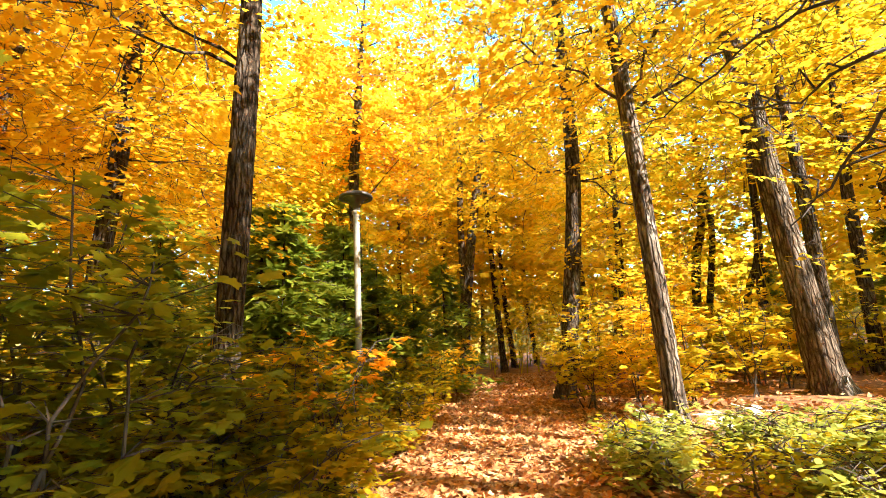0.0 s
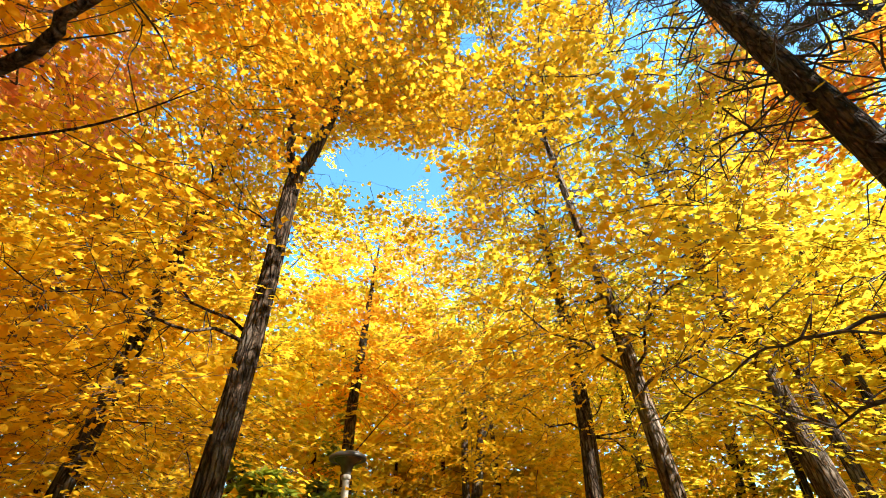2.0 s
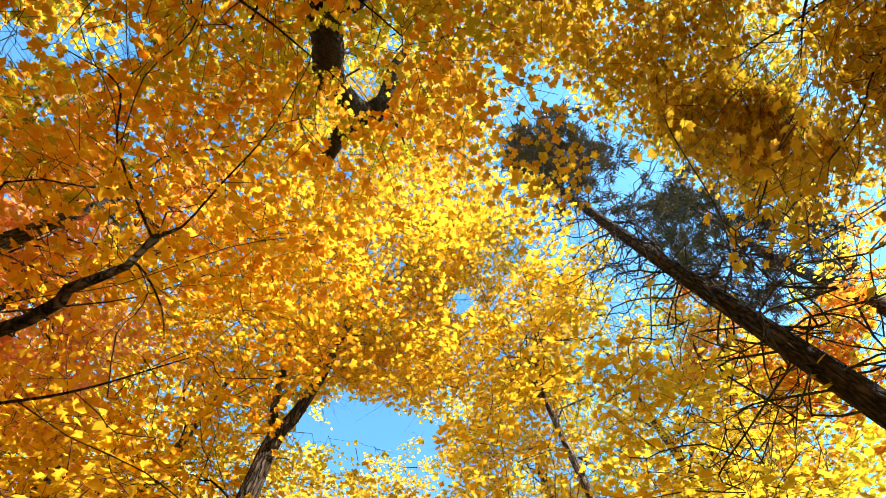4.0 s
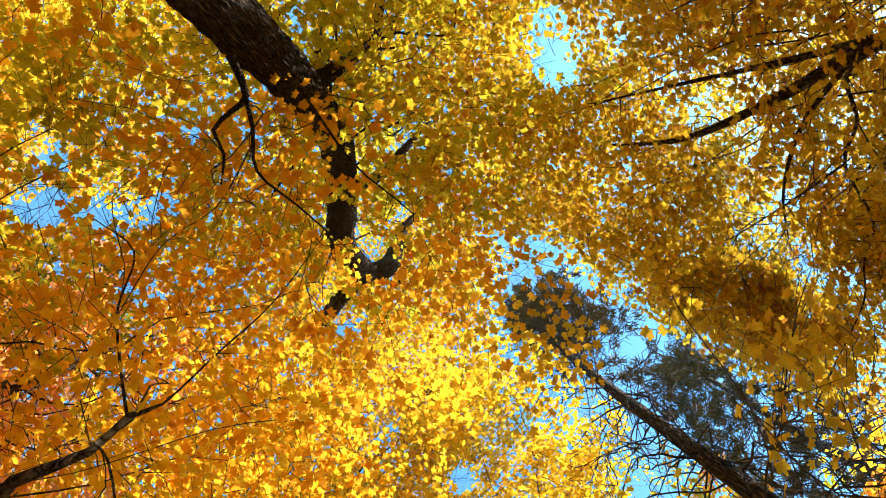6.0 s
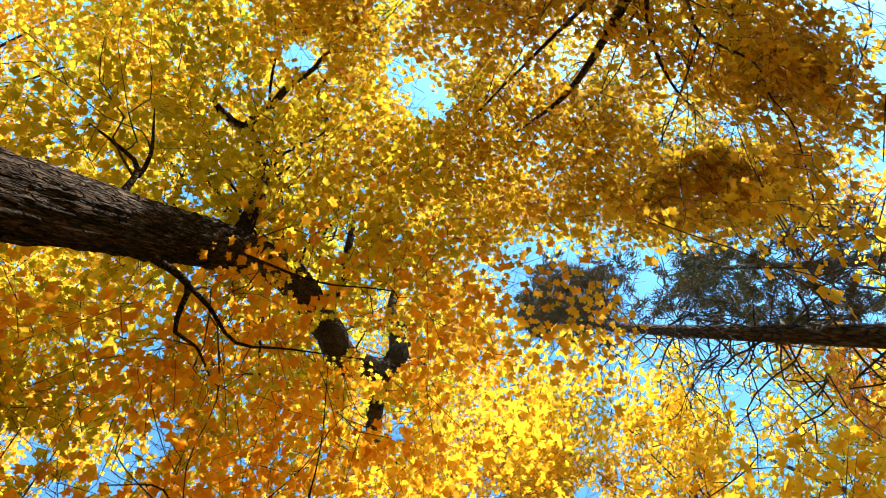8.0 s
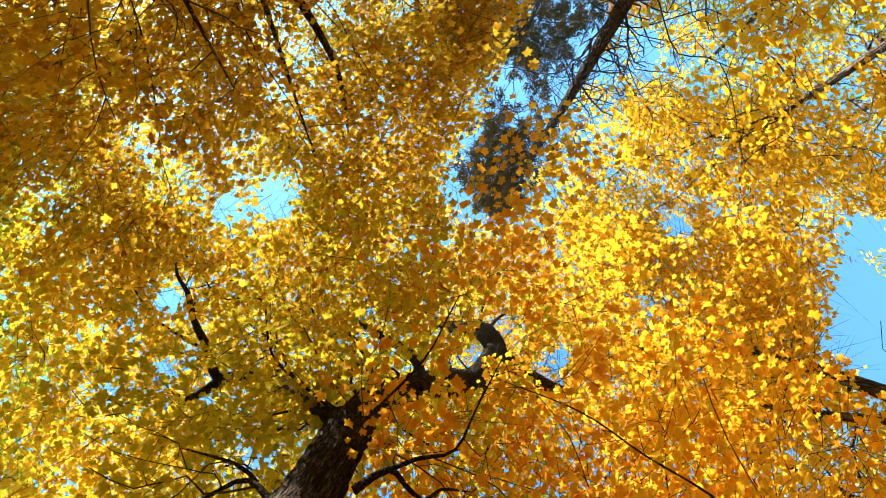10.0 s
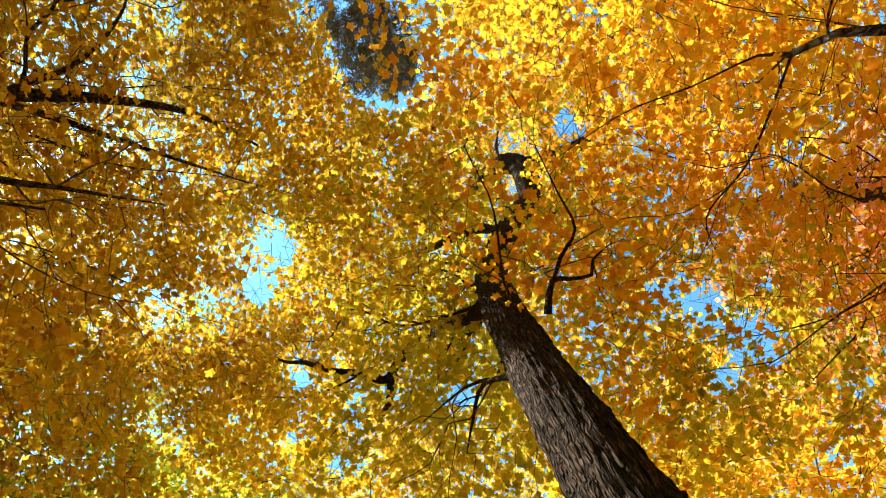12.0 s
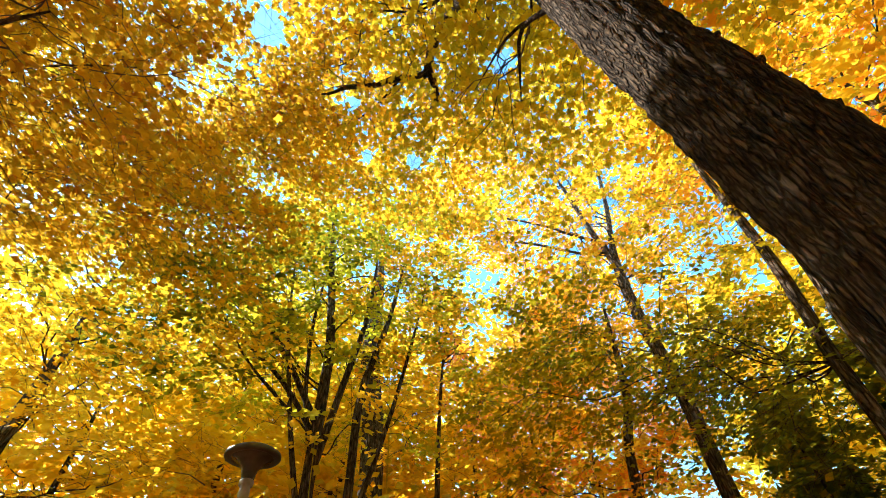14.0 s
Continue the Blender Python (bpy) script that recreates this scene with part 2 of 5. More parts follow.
class Geo:
    """Collects polygons of several corner counts and turns them into one mesh."""

    def __init__(self):
        self.v, self.f, self.n = [], [], 0

    def add(self, verts, faces):
        verts, faces = np.asarray(verts, float), np.asarray(faces, int)
        self.v.append(verts)
        self.f.append(faces + self.n)
        self.n += len(verts)

    def mesh(self, name, origin=(0, 0, 0), smooth=False):
        me = bpy.data.meshes.new(name)
        v = np.concatenate(self.v) - np.asarray(origin, float)
        me.vertices.add(len(v))
        me.vertices.foreach_set("co", v.astype(np.float32).ravel())
        counts = np.concatenate([np.full(len(f), f.shape[1]) for f in self.f])
        idx = np.concatenate([f.ravel() for f in self.f])
        me.loops.add(len(idx))
        me.loops.foreach_set("vertex_index", idx.astype(np.int32))
        me.polygons.add(len(counts))
        me.polygons.foreach_set("loop_start", (np.cumsum(counts) - counts).astype(np.int32))
        me.polygons.foreach_set("use_smooth", np.full(len(counts), smooth))
        me.update(calc_edges=True)
        return me


def part(name, geo, material, parent, label="", smooth=False):
    ob = new(name, geo.mesh(name, parent.location, smooth))
    ob.data.materials.append(material)
    ob.parent = parent
    return tagged(ob, label=label)


def thing(name, at, label, category, group="", kind=""):
    ob = new(name)
    ob.location = at
    return tagged(ob, label, category, group, kind)


def smooth_line(pts, step):
    """A Catmull-Rom line through rows of x, y, z and radius."""
    p = np.asarray(pts, float)
    q = np.vstack([2 * p[0] - p[1], p, 2 * p[-1] - p[-2]])
    out = []
    for i in range(1, len(q) - 2):
        a, b, c, d = q[i - 1], q[i], q[i + 1], q[i + 2]
        k = max(2, int(np.linalg.norm((c - b)[:3]) / step))
        u = (np.arange(k) / k)[:, None]
        out.append(0.5 * (2 * b + (c - a) * u + (2 * a - 5 * b + 4 * c - d) * u ** 2 + (3 * b - a - 3 * c + d) * u ** 3))
    return np.vstack(out + [p[-1:]])


def tube(geo, line, sides, rough=0.0, seed=0.0, flare=0.0, closed=True):
    """A tapered round limb along rows of x, y, z, radius, with bark ridges where rough is set."""
    c, r = line[:, :3], np.maximum(line[:, 3], 0.0015)
    way = np.gradient(c, axis=0)
    way /= np.linalg.norm(way, axis=1)[:, None] + 1e-9
    ref = np.array([1.0, 0.13, 0.02]) if abs(way[0][0]) < 0.8 else np.array([0.1, 1.0, 0.0])
    side = ref - way * (way @ ref)[:, None]
    side /= np.linalg.norm(side, axis=1)[:, None]
    up = np.cross(way, side)
    ang = np.linspace(0, 2 * math.pi, sides, endpoint=False)
    ring = side[:, None] * np.cos(ang)[None, :, None] + up[:, None] * np.sin(ang)[None, :, None]
    rad = np.repeat(r[:, None], sides, 1)
    if flare:
        low = np.clip(1 - (c[:, 2] - c[0, 2]) / 0.55, 0, 1) ** 2
        rad = rad * (1 + flare * low[:, None] * (0.65 + 0.35 * np.cos(5 * ang + seed)[None]))
    if rough:
        grid = np.array([[0.4 * noise.noise((ca * 2.5 + seed, sa * 2.5, z * 1.4)) + 0.9 * abs(noise.noise((ca * 11 + seed, sa * 11, z * 2.0))) - 0.3 + 0.8 * abs(noise.noise((ca * 22 + seed, sa * 22, z * 5.0))) + 0.3 * noise.noise((ca * 40, sa * 40 + seed, z * 18.0))
                          for ca, sa in zip(np.cos(ang), np.sin(ang))] for z in c[:, 2] + c[:, 0] * 0.3])
        rad = rad * (1 + rough * grid)
    v = (c[:, None] + ring * rad[..., None]).reshape(-1, 3)
    i, j = np.meshgrid(np.arange(len(c) - 1), np.arange(sides), indexing="ij")
    a, b = (i * sides + j).ravel(), (i * sides + (j + 1) % sides).ravel()
    geo.add(v, np.stack([a, b, b + sides, a + sides], 1))
    if closed:
        n0 = len(v)
        tip = c[-1] + way[-1] * r[-1] * 0.8
        last = (len(c) - 1) * sides
        k = np.arange(sides)
        geo.n -= n0
        geo.v.append(tip[None])
        geo.f.append(np.stack([last + k, last + (k + 1) % sides, np.full(sides, n0)], 1) + geo.n)
        geo.n += n0 + 1


def polar(shape):
    a = np.radians([s[0] for s in shape])
    r = np.array([s[1] for s in shape])
    return np.stack([r * np.cos(a), r * np.sin(a), np.zeros(len(a))], 1)


MAPLE = polar([(-90, 0.2), (-14, 0.8), (40, 0.98), (65, 0.58), (90, 1.12), (115, 0.58), (140, 0.98), (194, 0.8)])
MAPLE[:, 2] = -0.16 * (MAPLE[:, 0] ** 2 + 0.6 * MAPLE[:, 1] ** 2)
BROAD = polar([(-90, 0.28), (-30, 0.80), (8, 0.62), (30, 0.94), (52, 0.95), (70, 0.64), (83, 1.02), (97, 1.06), (110, 0.64), (128, 0.95), (150, 0.94), (172, 0.62), (210, 0.80)])
BROAD[:, 2] = -0.2 * (BROAD[:, 0] ** 2 + 0.5 * BROAD[:, 1] ** 2)
LOBED = polar([(-90, 0.4), (4, 0.88), (52, 0.66), (90, 1.12), (128, 0.66), (176, 0.88)])
LOBED[:, 2] = -0.15 * LOBED[:, 0] ** 2
SIMPLE = polar([(-90, 0.45), (10, 0.8), (60, 0.55), (92, 1.05), (165, 0.85)])
SIMPLE[:, 2] = -0.14 * SIMPLE[:, 0] ** 2
KITE = polar([(-80, 0.8), (20, 0.9), (95, 1.1), (170, 0.78)])
KITE[:, 2] = -0.15 * KITE[:, 0] ** 2
OVAL = polar([(-90, 0.85), (-50, 0.62), (0, 0.5), (50, 0.66), (90, 1.1), (130, 0.66), (180, 0.5), (230, 0.62)])
OVAL[:, 2] = -0.2 * OVAL[:, 0] ** 2 - 0.06 * OVAL[:, 1] ** 2
NEEDLE = np.array([[-0.05, 0, 0], [0.05, 0, 0], [0.0, 1.0, 0.05]])


def leaves(geo, at, size, tilt, shape, out=None, flat=None):
    """Leaves of one shape at rows of points: tilt is the spread of their lean in radians."""
    n = len(at)
    spin = rng.uniform(0, 2 * math.pi, n)
    if out is not None:
        spin = np.arctan2(out[:, 1], out[:, 0]) - math.pi / 2 + rng.normal(0, 0.7, n)
    lean, turn = np.abs(rng.normal(0, tilt, n)), rng.uniform(0, 2 * math.pi, n)
    nrm = np.stack([np.sin(lean) * np.cos(turn), np.sin(lean) * np.sin(turn), np.cos(lean)], 1)
    if flat is not None:
        nrm = nrm + flat
        nrm /= np.linalg.norm(nrm, axis=1)[:, None]
    x = np.stack([np.cos(spin), np.sin(spin), np.zeros(n)], 1)
    x -= nrm * (x * nrm).sum(1)[:, None]
    x /= np.linalg.norm(x, axis=1)[:, None]
    y = np.cross(nrm, x)
    s = (size * rng.uniform(0.65, 1.25, n))[:, None, None]
    v = at[:, None] + s * (x[:, None] * shape[None, :, :1] + y[:, None] * shape[None, :, 1:2] + nrm[:, None] * shape[None, :, 2:])
    k = len(shape)
    geo.add(v.reshape(-1, 3), np.arange(n * k).reshape(n, k))


def spikes(geo, a, b, r):
    """Thin tapered twiglets from rows a to rows b."""
    n = len(a)
    way = b - a
    side = np.cross(way, (0.3, 0.2, 1.0))
    side /= np.linalg.norm(side, axis=1)[:, None] + 1e-9
    up = np.cross(side, way)
    up /= np.linalg.norm(up, axis=1)[:, None] + 1e-9
    v = np.stack([a + r * side, a - 0.5 * r * side + 0.87 * r * up, a - 0.5 * r * side - 0.87 * r * up, b], 1)
    k = 4 * np.arange(n)[:, None]
    geo.add(v.reshape(-1, 3), np.concatenate([k + (0, 1, 3), k + (1, 2, 3), k + (2, 0, 3)]))


def sprays(lf, tw, at, out, per, spread, size, tilt, shape):
    """Flat fans of leaves: each spray parts into five twiglets, with leaves on both sides of each."""
    n, arms = len(at), 5
    m = max(2, round(per / arms))
    head = np.arctan2(out[:, 1], out[:, 0]) + rng.normal(0, 0.5, n)
    fwd = np.stack([np.cos(head), np.sin(head), np.zeros(n)], 1)
    nrm = np.stack([rng.normal(0, 0.2, n), rng.normal(0, 0.2, n), np.ones(n)], 1) + 0.25 * fwd
    nrm /= np.linalg.norm(nrm, axis=1)[:, None]
    big = spread * rng.uniform(0.75, 1.3, n)
    root = at - fwd * (0.55 * big)[:, None]
    fan = np.array([-1.05, -0.75, 0.0, 0.75, 1.05])[None] + rng.normal(0, 0.18, (n, arms))
    d = np.stack([np.cos(head[:, None] + fan), np.sin(head[:, None] + fan), np.zeros((n, arms))], -1)
    d -= nrm[:, None] * (d * nrm[:, None]).sum(-1, keepdims=True)
    side = np.cross(np.broadcast_to(nrm[:, None], d.shape), d)
    long = (big[:, None] * rng.uniform(0.9, 1.75, (n, arms)) * (1.2 - 0.4 * np.abs(fan)))[..., None]
    fork = root[:, None] + d[:, 2:3] * long[:, 2:3] * np.clip(np.array([0.12, 0.45, 0.0, 0.38, 0.05])[None] + rng.normal(0, 0.07, (n, arms)), 0, 0.6)[..., None]
    u = ((np.arange(m) + rng.uniform(0, 1, (n, arms, m))) / m * 0.95 + 0.12)[..., None]
    hand = np.where((np.arange(m) % 2)[None, None] > 0, 1.0, -1.0) * rng.uniform(0.35, 1.5, (n, arms, m))
    p = fork[:, :, None] + d[:, :, None] * long[:, :, None] * u + side[:, :, None] * (hand * size * 0.95)[..., None] + nrm[:, None, None] * rng.normal(0, 0.035, (n, arms, m, 1))
    p[..., 2] -= 0.22 * (long[:, :, None] * u)[..., 0] ** 2
    face = d[:, :, None] + side[:, :, None] * np.sign(hand)[..., None] * 0.9
    flat = np.broadcast_to((nrm * (1, 1, 0) * 1.0)[:, None, None], p.shape)
    p, face, flat = p.reshape(-1, 3), face.reshape(-1, 3), flat.reshape(-1, 3)
    ok = clear(p)
    leaves(lf, p[ok], size, tilt, shape, face[ok], flat[ok])
    if tw is not None:
        tip = fork + d * long
        tip[..., 2] -= 0.22 * long[..., 0] ** 2
        spikes(tw, fork.reshape(-1, 3), tip.reshape(-1, 3), 0.0035)


# open sky between the crowns: from, to, radius at each end
OPENINGS = []


def opening(way, half, near=4.5, far=60.0, apex=(0, 0.1, 1.7)):
    w = np.array(way, float)
    w /= np.linalg.norm(w)
    OPENINGS.append((np.array(apex, float), w, math.tan(radians(half)), near, far))


def clear(p):
    ok = np.ones(len(p), bool)
    wave = np.sin(p[:, 0] * 2.3 + p[:, 2] * 1.7) * np.sin(p[:, 1] * 2.1 + p[:, 0] * 0.9 + 1) + 0.6 * np.sin(p[:, 0] * 5.3 - p[:, 1] * 4.1) * np.sin(p[:, 2] * 4.7 + p[:, 1] * 3.3)
    for a, w, k, near, far in OPENINGS:
        d = p - a
        s = d @ w
        off = np.linalg.norm(d - s[:, None] * w, axis=1)
        ok &= ~((s > near) & (s < far) & (off < k * s * (1 + 0.42 * wave)))
    return ok


def clumps_in(cx, cy, cz, rx, ry, rz, count, seed, gaps=0.12):
    """Places for sprays in a lobed crown, kept apart from each other so that they share the light evenly."""
    out = []
    while sum(map(len, out)) < 4 * count:
        d = rng.normal(size=(4 * count, 3))
        d /= np.linalg.norm(d, axis=1)[:, None]
        lobe = 0.92 + 0.5 * np.sin(3.1 * d[:, :1] + seed) * np.sin(4.3 * d[:, 1:2] + 2 * seed) + 0.3 * np.sin(7 * d[:, 2:] + 5 * d[:, :1] + seed)
        p = d * rng.uniform(0, 1, (4 * count, 1)) ** 0.38 * 1.27 * lobe * (rx, ry, rz) + (cx, cy, cz)
        p = p[clear(p) & (p[:, 2] > 0.5)]
        keep = [noise.noise((x * 0.62 + seed, y * 0.62, z * 0.8)) > -gaps for x, y, z in p]
        out.append(p[np.array(keep, bool)] if len(p) else p)
    pool = np.concatenate(out)
    near = 1.6 * (rx * ry * rz / count) ** (1 / 3)
    got = np.zeros((0, 3))
    while len(got) < count:
        for q in pool:
            if len(got) < count and (len(got) == 0 or (((got - q) * (1, 1, 0.4)) ** 2).sum(1).min() > near * near):
                got = np.vstack([got, q])
        near *= 0.85
    return got


def bend(a, b, ra, rb, lift, wob, k=5):
    """Rows of a branch from a to b that lifts and wanders."""
    u = np.linspace(0, 1, k)[:, None]
    a, b = np.asarray(a, float), np.asarray(b, float)
    mid = a + (b - a) * u + np.array([0, 0, lift]) * (u * (1 - u) * 4)
    mid[1:-1] += rng.normal(0, wob, (k - 2, 3))
    return np.hstack([mid, ra + (rb - ra) * u ** 0.8])


def maple(label, base, trunk, crowns, leaf, bark=None, limbs=(), size=0.053, shape=LOBED, per=35, spread=0.42, sides=14, rough=0.06,
          step=0.12, group="maples along the path", seed=0.0, auto=7, gaps=0.32, flare=0.5, tilt=0.42, limb_r=0.02, low=0.35, girth=1.0, twiggy=True, fill=0.88):
    """A maple: trunk through rows of x, y, z, radius; crowns are rows of centre, radii and count of sprays."""
    tree = thing("maple_tree", (base[0], base[1], 0), label, "tree", group)
    line = smooth_line(trunk, step)
    line[:, 3] *= girth
    g = Geo()
    tube(g, line, sides, rough, seed + base[0], flare)
    part("trunk", g, bark or bark_maple, tree, smooth=True)
    woody, bare = [line[line[:, 2] > low * line[-1, 2]]], []
    for rows in limbs:
        ln = smooth_line(rows, 0.1)
        g = Geo()
        tube(g, ln, 8, 0.05, seed, closed=True)
        part("limb", g, bark or bark_maple, tree, smooth=True)
        woody.append(ln[len(ln) // 3:])
        bare.append(ln)
    for cx, cy, cz, rx, ry, rz, count, *_ in crowns:
        some = 1 if count < 45 else auto if auto < 3 else max(2, round(auto * count / 240))
        for k in range(some):
            a = 2 * math.pi * (k + rng.uniform(-0.3, 0.3)) / some
            e = np.array([cx + 0.7 * rx * math.cos(a), cy + 0.7 * ry * math.sin(a), cz + rz * rng.uniform(-0.45, 0.75)])
            near = line[np.argmin(np.abs(line[:, 2] - (e[2] + rng.uniform(-0.5, 0.3) - 0.55 * np.hypot(e[0] - base[0], e[1] - base[1]))) + 3 * (line[:, 2] < low * line[-1, 2]))]
            r0 = min(near[3] * 0.55, limb_r)
            ln = smooth_line(bend(near[:3], e, r0, 0.004, 0.06 * rz, 0.04 + 0.022 * np.linalg.norm(e - near[:3]), 8), 0.18)
            g = Geo()
            tube(g, ln, 6)
            part("limb", g, bark or bark_maple, tree, smooth=True)
            woody.append(ln)
            bare.append(ln)
    wood = np.vstack(woody)
    tw, tufts = Geo(), {}
    for ln in bare if twiggy else ():
        for k in range(len(ln) // 4, len(ln), 3):
            if rng.uniform() < 0.3:
                continue
            way = ln[min(k + 1, len(ln) - 1), :3] - ln[k - 1, :3]
            way = way / (np.linalg.norm(way) + 1e-6) * 0.5 + rng.normal(0, 0.55, 3) * (1, 1, 0.5)
            tip = ln[k, :3] + way * rng.uniform(0.4, 1.2)
            r0 = min(0.5 * ln[k, 3], 0.010)
            rows = smooth_line(bend(ln[k, :3], tip, r0, 0.0035, 0.04, 0.06, 5), 0.16)
            tube(tw, rows, 3, closed=False)
            for m in range(2):
                q = rows[rng.integers(1, len(rows))]
                tube(tw, bend(q[:3], q[:3] + 0.5 * way * rng.uniform(0.3, 0.9) + rng.normal(0, 0.16, 3), min(r0 * 0.5, 0.005), 0.002, 0.02, 0.03, 4), 3, closed=False)
    for row in crowns:
        lf = tufts.setdefault(row[7] if len(row) > 7 else leaf, Geo())
        c = clumps_in(*row[:6], round(row[6] * fill), seed, gaps)
        for p in c if twiggy else ():
            d = np.linalg.norm((wood[:, :3] - p) * (1, 1, 1.5), axis=1)
            root = wood[np.argmin(d)]
            reach = p - root[:3]
            far_off = np.linalg.norm(reach)
            if far_off > 0.9:
                reach = 0.45 * reach / far_off + rng.normal(0, 0.22, 3)
            start = p - reach
            ln = bend(start, p, min(root[3] * 0.6, 0.004 + 0.007 * np.linalg.norm(reach)), 0.003, 0.05, 0.06, 4)
            tube(tw, ln, 3, closed=False)
        heads = c - line[np.argmin(np.abs(line[:, 2][None] - c[:, 2][:, None]), axis=1), :3]
        sprays(lf, tw if twiggy else None, c, heads, per, spread, size, tilt, shape)
    if twiggy:
        tagged(part("branchwork", tw, twig_dark, tree), kind="stuff")
    for tint, lf in tufts.items():
        tagged(part("crown", lf, tint, tree), kind="stuff")
    return tree


for way, half in (((-0.225, 0.655, 0.72), 1.2), ((-0.171, 0.655, 0.735), 1.5), ((-0.1, 0.672, 0.734), 1.6), ((-0.04, 0.70, 0.71), 1.5), ((0.0, 0.735, 0.68), 1.0), ((0.084, 0.469, 0.879), 0.7)):
    opening(way, 2.0 * half, 4.5, 11.5)
for way, half in (((0.235, 0.095, 0.966), 5.0), ((0.30, 0.155, 0.94), 5.2), ((0.38, 0.21, 0.90), 5.4),
                  ((0.44, 0.255, 0.86), 5.2), ((0.50, 0.305, 0.81), 5.0), ((0.565, 0.345, 0.75), 4.8), ((0.61, 0.375, 0.70), 4.4), ((-0.154, 0.213, 0.965), 1.7), ((-0.48, -0.03, 0.875), 1.7), ((-0.40, 0.10, 0.91), 1.0), ((-0.52, 0.13, 0.845), 1.2), ((-0.43, -0.16, 0.89), 1.1), ((-0.60, 0.08, 0.795), 1.4),
                  ((-0.56, -0.017, 0.828), 2.0), ((-0.62, -0.013, 0.785), 2.4), ((-0.614, -0.107, 0.782), 1.6), ((0.257, -0.32, 0.912), 2.6), ((-0.053, -0.53, 0.846), 1.5),
                  ((0.065, -0.521, 0.851), 1.4), ((-0.242, -0.75, 0.615), 3)):
    opening(way, half)
for way, half in (((-0.25, -0.76, 0.60), 3.4), ((-0.232, -0.79, 0.565), 2.4), ((0.356, -0.84, 0.409), 2.0), ((0.044, -0.519, 0.853), 1.0), ((-0.060, -0.520, 0.852), 0.9), ((0.238, -0.306, 0.922), 2.0), ((-0.219, -0.310, 0.925), 1.4), ((0.37, -0.838, 0.40), 1.7), ((-0.228, -0.769, 0.597), 2.2), ((0.42, -0.78, 0.46), 1.2)):
    opening(way, half, 4.0, 60.0, (-0.12, -0.52, 1.2))


# clear lines up to the crooked top of the old tree
for spot, half in (((-1.25, 0.1, 9.0), 2.6), ((-1.05, -0.6, 7.8), 2.0), ((-0.85, 0.75, 10.3), 3.4), ((-1.7, 1.6, 10.3), 2.0), ((-0.4, 0.0, 11.2), 2.2), ((-0.3, -1.1, 8.5), 1.6), ((-0.6, -3.1, 7.7), 2.0), ((0.0, -3.4, 7.9), 1.8), ((0.7, -3.7, 8.2), 1.8)):
    to = np.array(spot) - (0, 0.1, 1.7)
    opening(to, half, 2.5, np.linalg.norm(to) + 0.2)
# clear lines to the stems of the tall bent maple behind
for spot, half in (((-6.24, -7.88, 8.4), 1.5), ((-6.3, -7.88, 9.6), 1.5), ((-6.55, -7.9, 10.8), 1.3), ((-6.82, -7.9, 11.7), 1.3), ((-7.1, -7.9, 13.2), 1.2), ((-5.95, -7.9, 10.5), 1.2), ((-5.8, -7.9, 11.6), 1.2), ((-5.65, -7.9, 12.6), 1.1), ((-5.2, -7.9, 9.6), 0.8), ((-4.3, -7.9, 9.75), 0.8), ((-5.0, -7.9, 10.4), 0.8), ((-4.0, -7.9, 10.7), 0.8), ((-6.2, -7.85, 6.6), 1.0), ((-6.26, -7.8, 5.2), 1.2), ((-6.25, -7.8, 4.2), 1.2)):
    to = np.array(spot) - (-0.12, -0.52, 1.2)
    opening(to, half, 4.0, np.linalg.norm(to) + 0.15, (-0.12, -0.52, 1.2))
# bits of sky over the path
for way, half in (((-0.313, 0.780, 0.541), 2.2), ((-0.315, 0.828, 0.464), 1.8), ((0.06, 0.835, 0.546), 1.6), ((-0.106, 0.889, 0.445), 1.5), ((0.573, 0.728, 0.378), 1.6)):
    opening(way, half, 2.5, 60, (0, 0.6, 0.96))
# sun reaching the floor
for spot, half in (((0.1, 3.4, 0), 5.5), ((-0.5, 4.9, 0), 5.0), ((0.7, 4.6, 0), 3.5), ((3.2, 4.4, 0.2), 6.0), ((5.0, 6.2, 2.0), 6.0), ((4.0, 5.4, 4.5), 5.0), ((2.5, 12.0, 3.0), 3.0), ((4.6, 13.2, 4.0), 3.0), ((1.5, 14.6, 4.0), 3.0), ((6.2, 11.0, 3.0), 3.0), ((3.5, 9.6, 2.2), 3.0), ((2.0, 13.6, 0), 3.0), ((1.2, 9.6, 0), 2.2), ((-1.2, 7.2, 2.0), 3.0), ((-1.6, 4.2, 9.0), 5.0), ((-2.6, 1.6, 7.0), 5.0), ((-2.9, 2.2, 6.4), 4.5), ((-2.2, 2.6, 8.8), 4.0), ((3.0, 4.6, 6.5), 4.0)):
    opening(SUN_WAY, half, 2.0, 60, spot)
for spot, half in (((2.05, 5.1, 0.3), 5.0), ((2.05, 5.1, 1.0), 5.0), ((2.05, 5.1, 1.8), 4.5), ((2.05, 5.1, 3.0), 3.5), ((5.0, 7.1, 0.5), 6.0), ((5.0, 7.1, 1.5), 5.0), ((5.0, 7.1, 2.6), 3.0), ((-3.9, 5.4, 3.7), 2.0), ((2.2, 8.75, 1.3), 2.5), ((-1.2, -1.27, 4.4), 2.6), ((-1.2, -1.27, 4.05), 3.0), ((-3.1, 2.0, 6.0), 3.6), ((-2.4, 2.4, 6.2), 3.2), ((-3.7, 1.9, 6.0), 2.6), ((-1.22, -1.27, 3.7), 2.6)):
    opening(SUN_WAY, half, 3.1, 60, np.array(spot) - 3 * np.array(SUN_WAY))


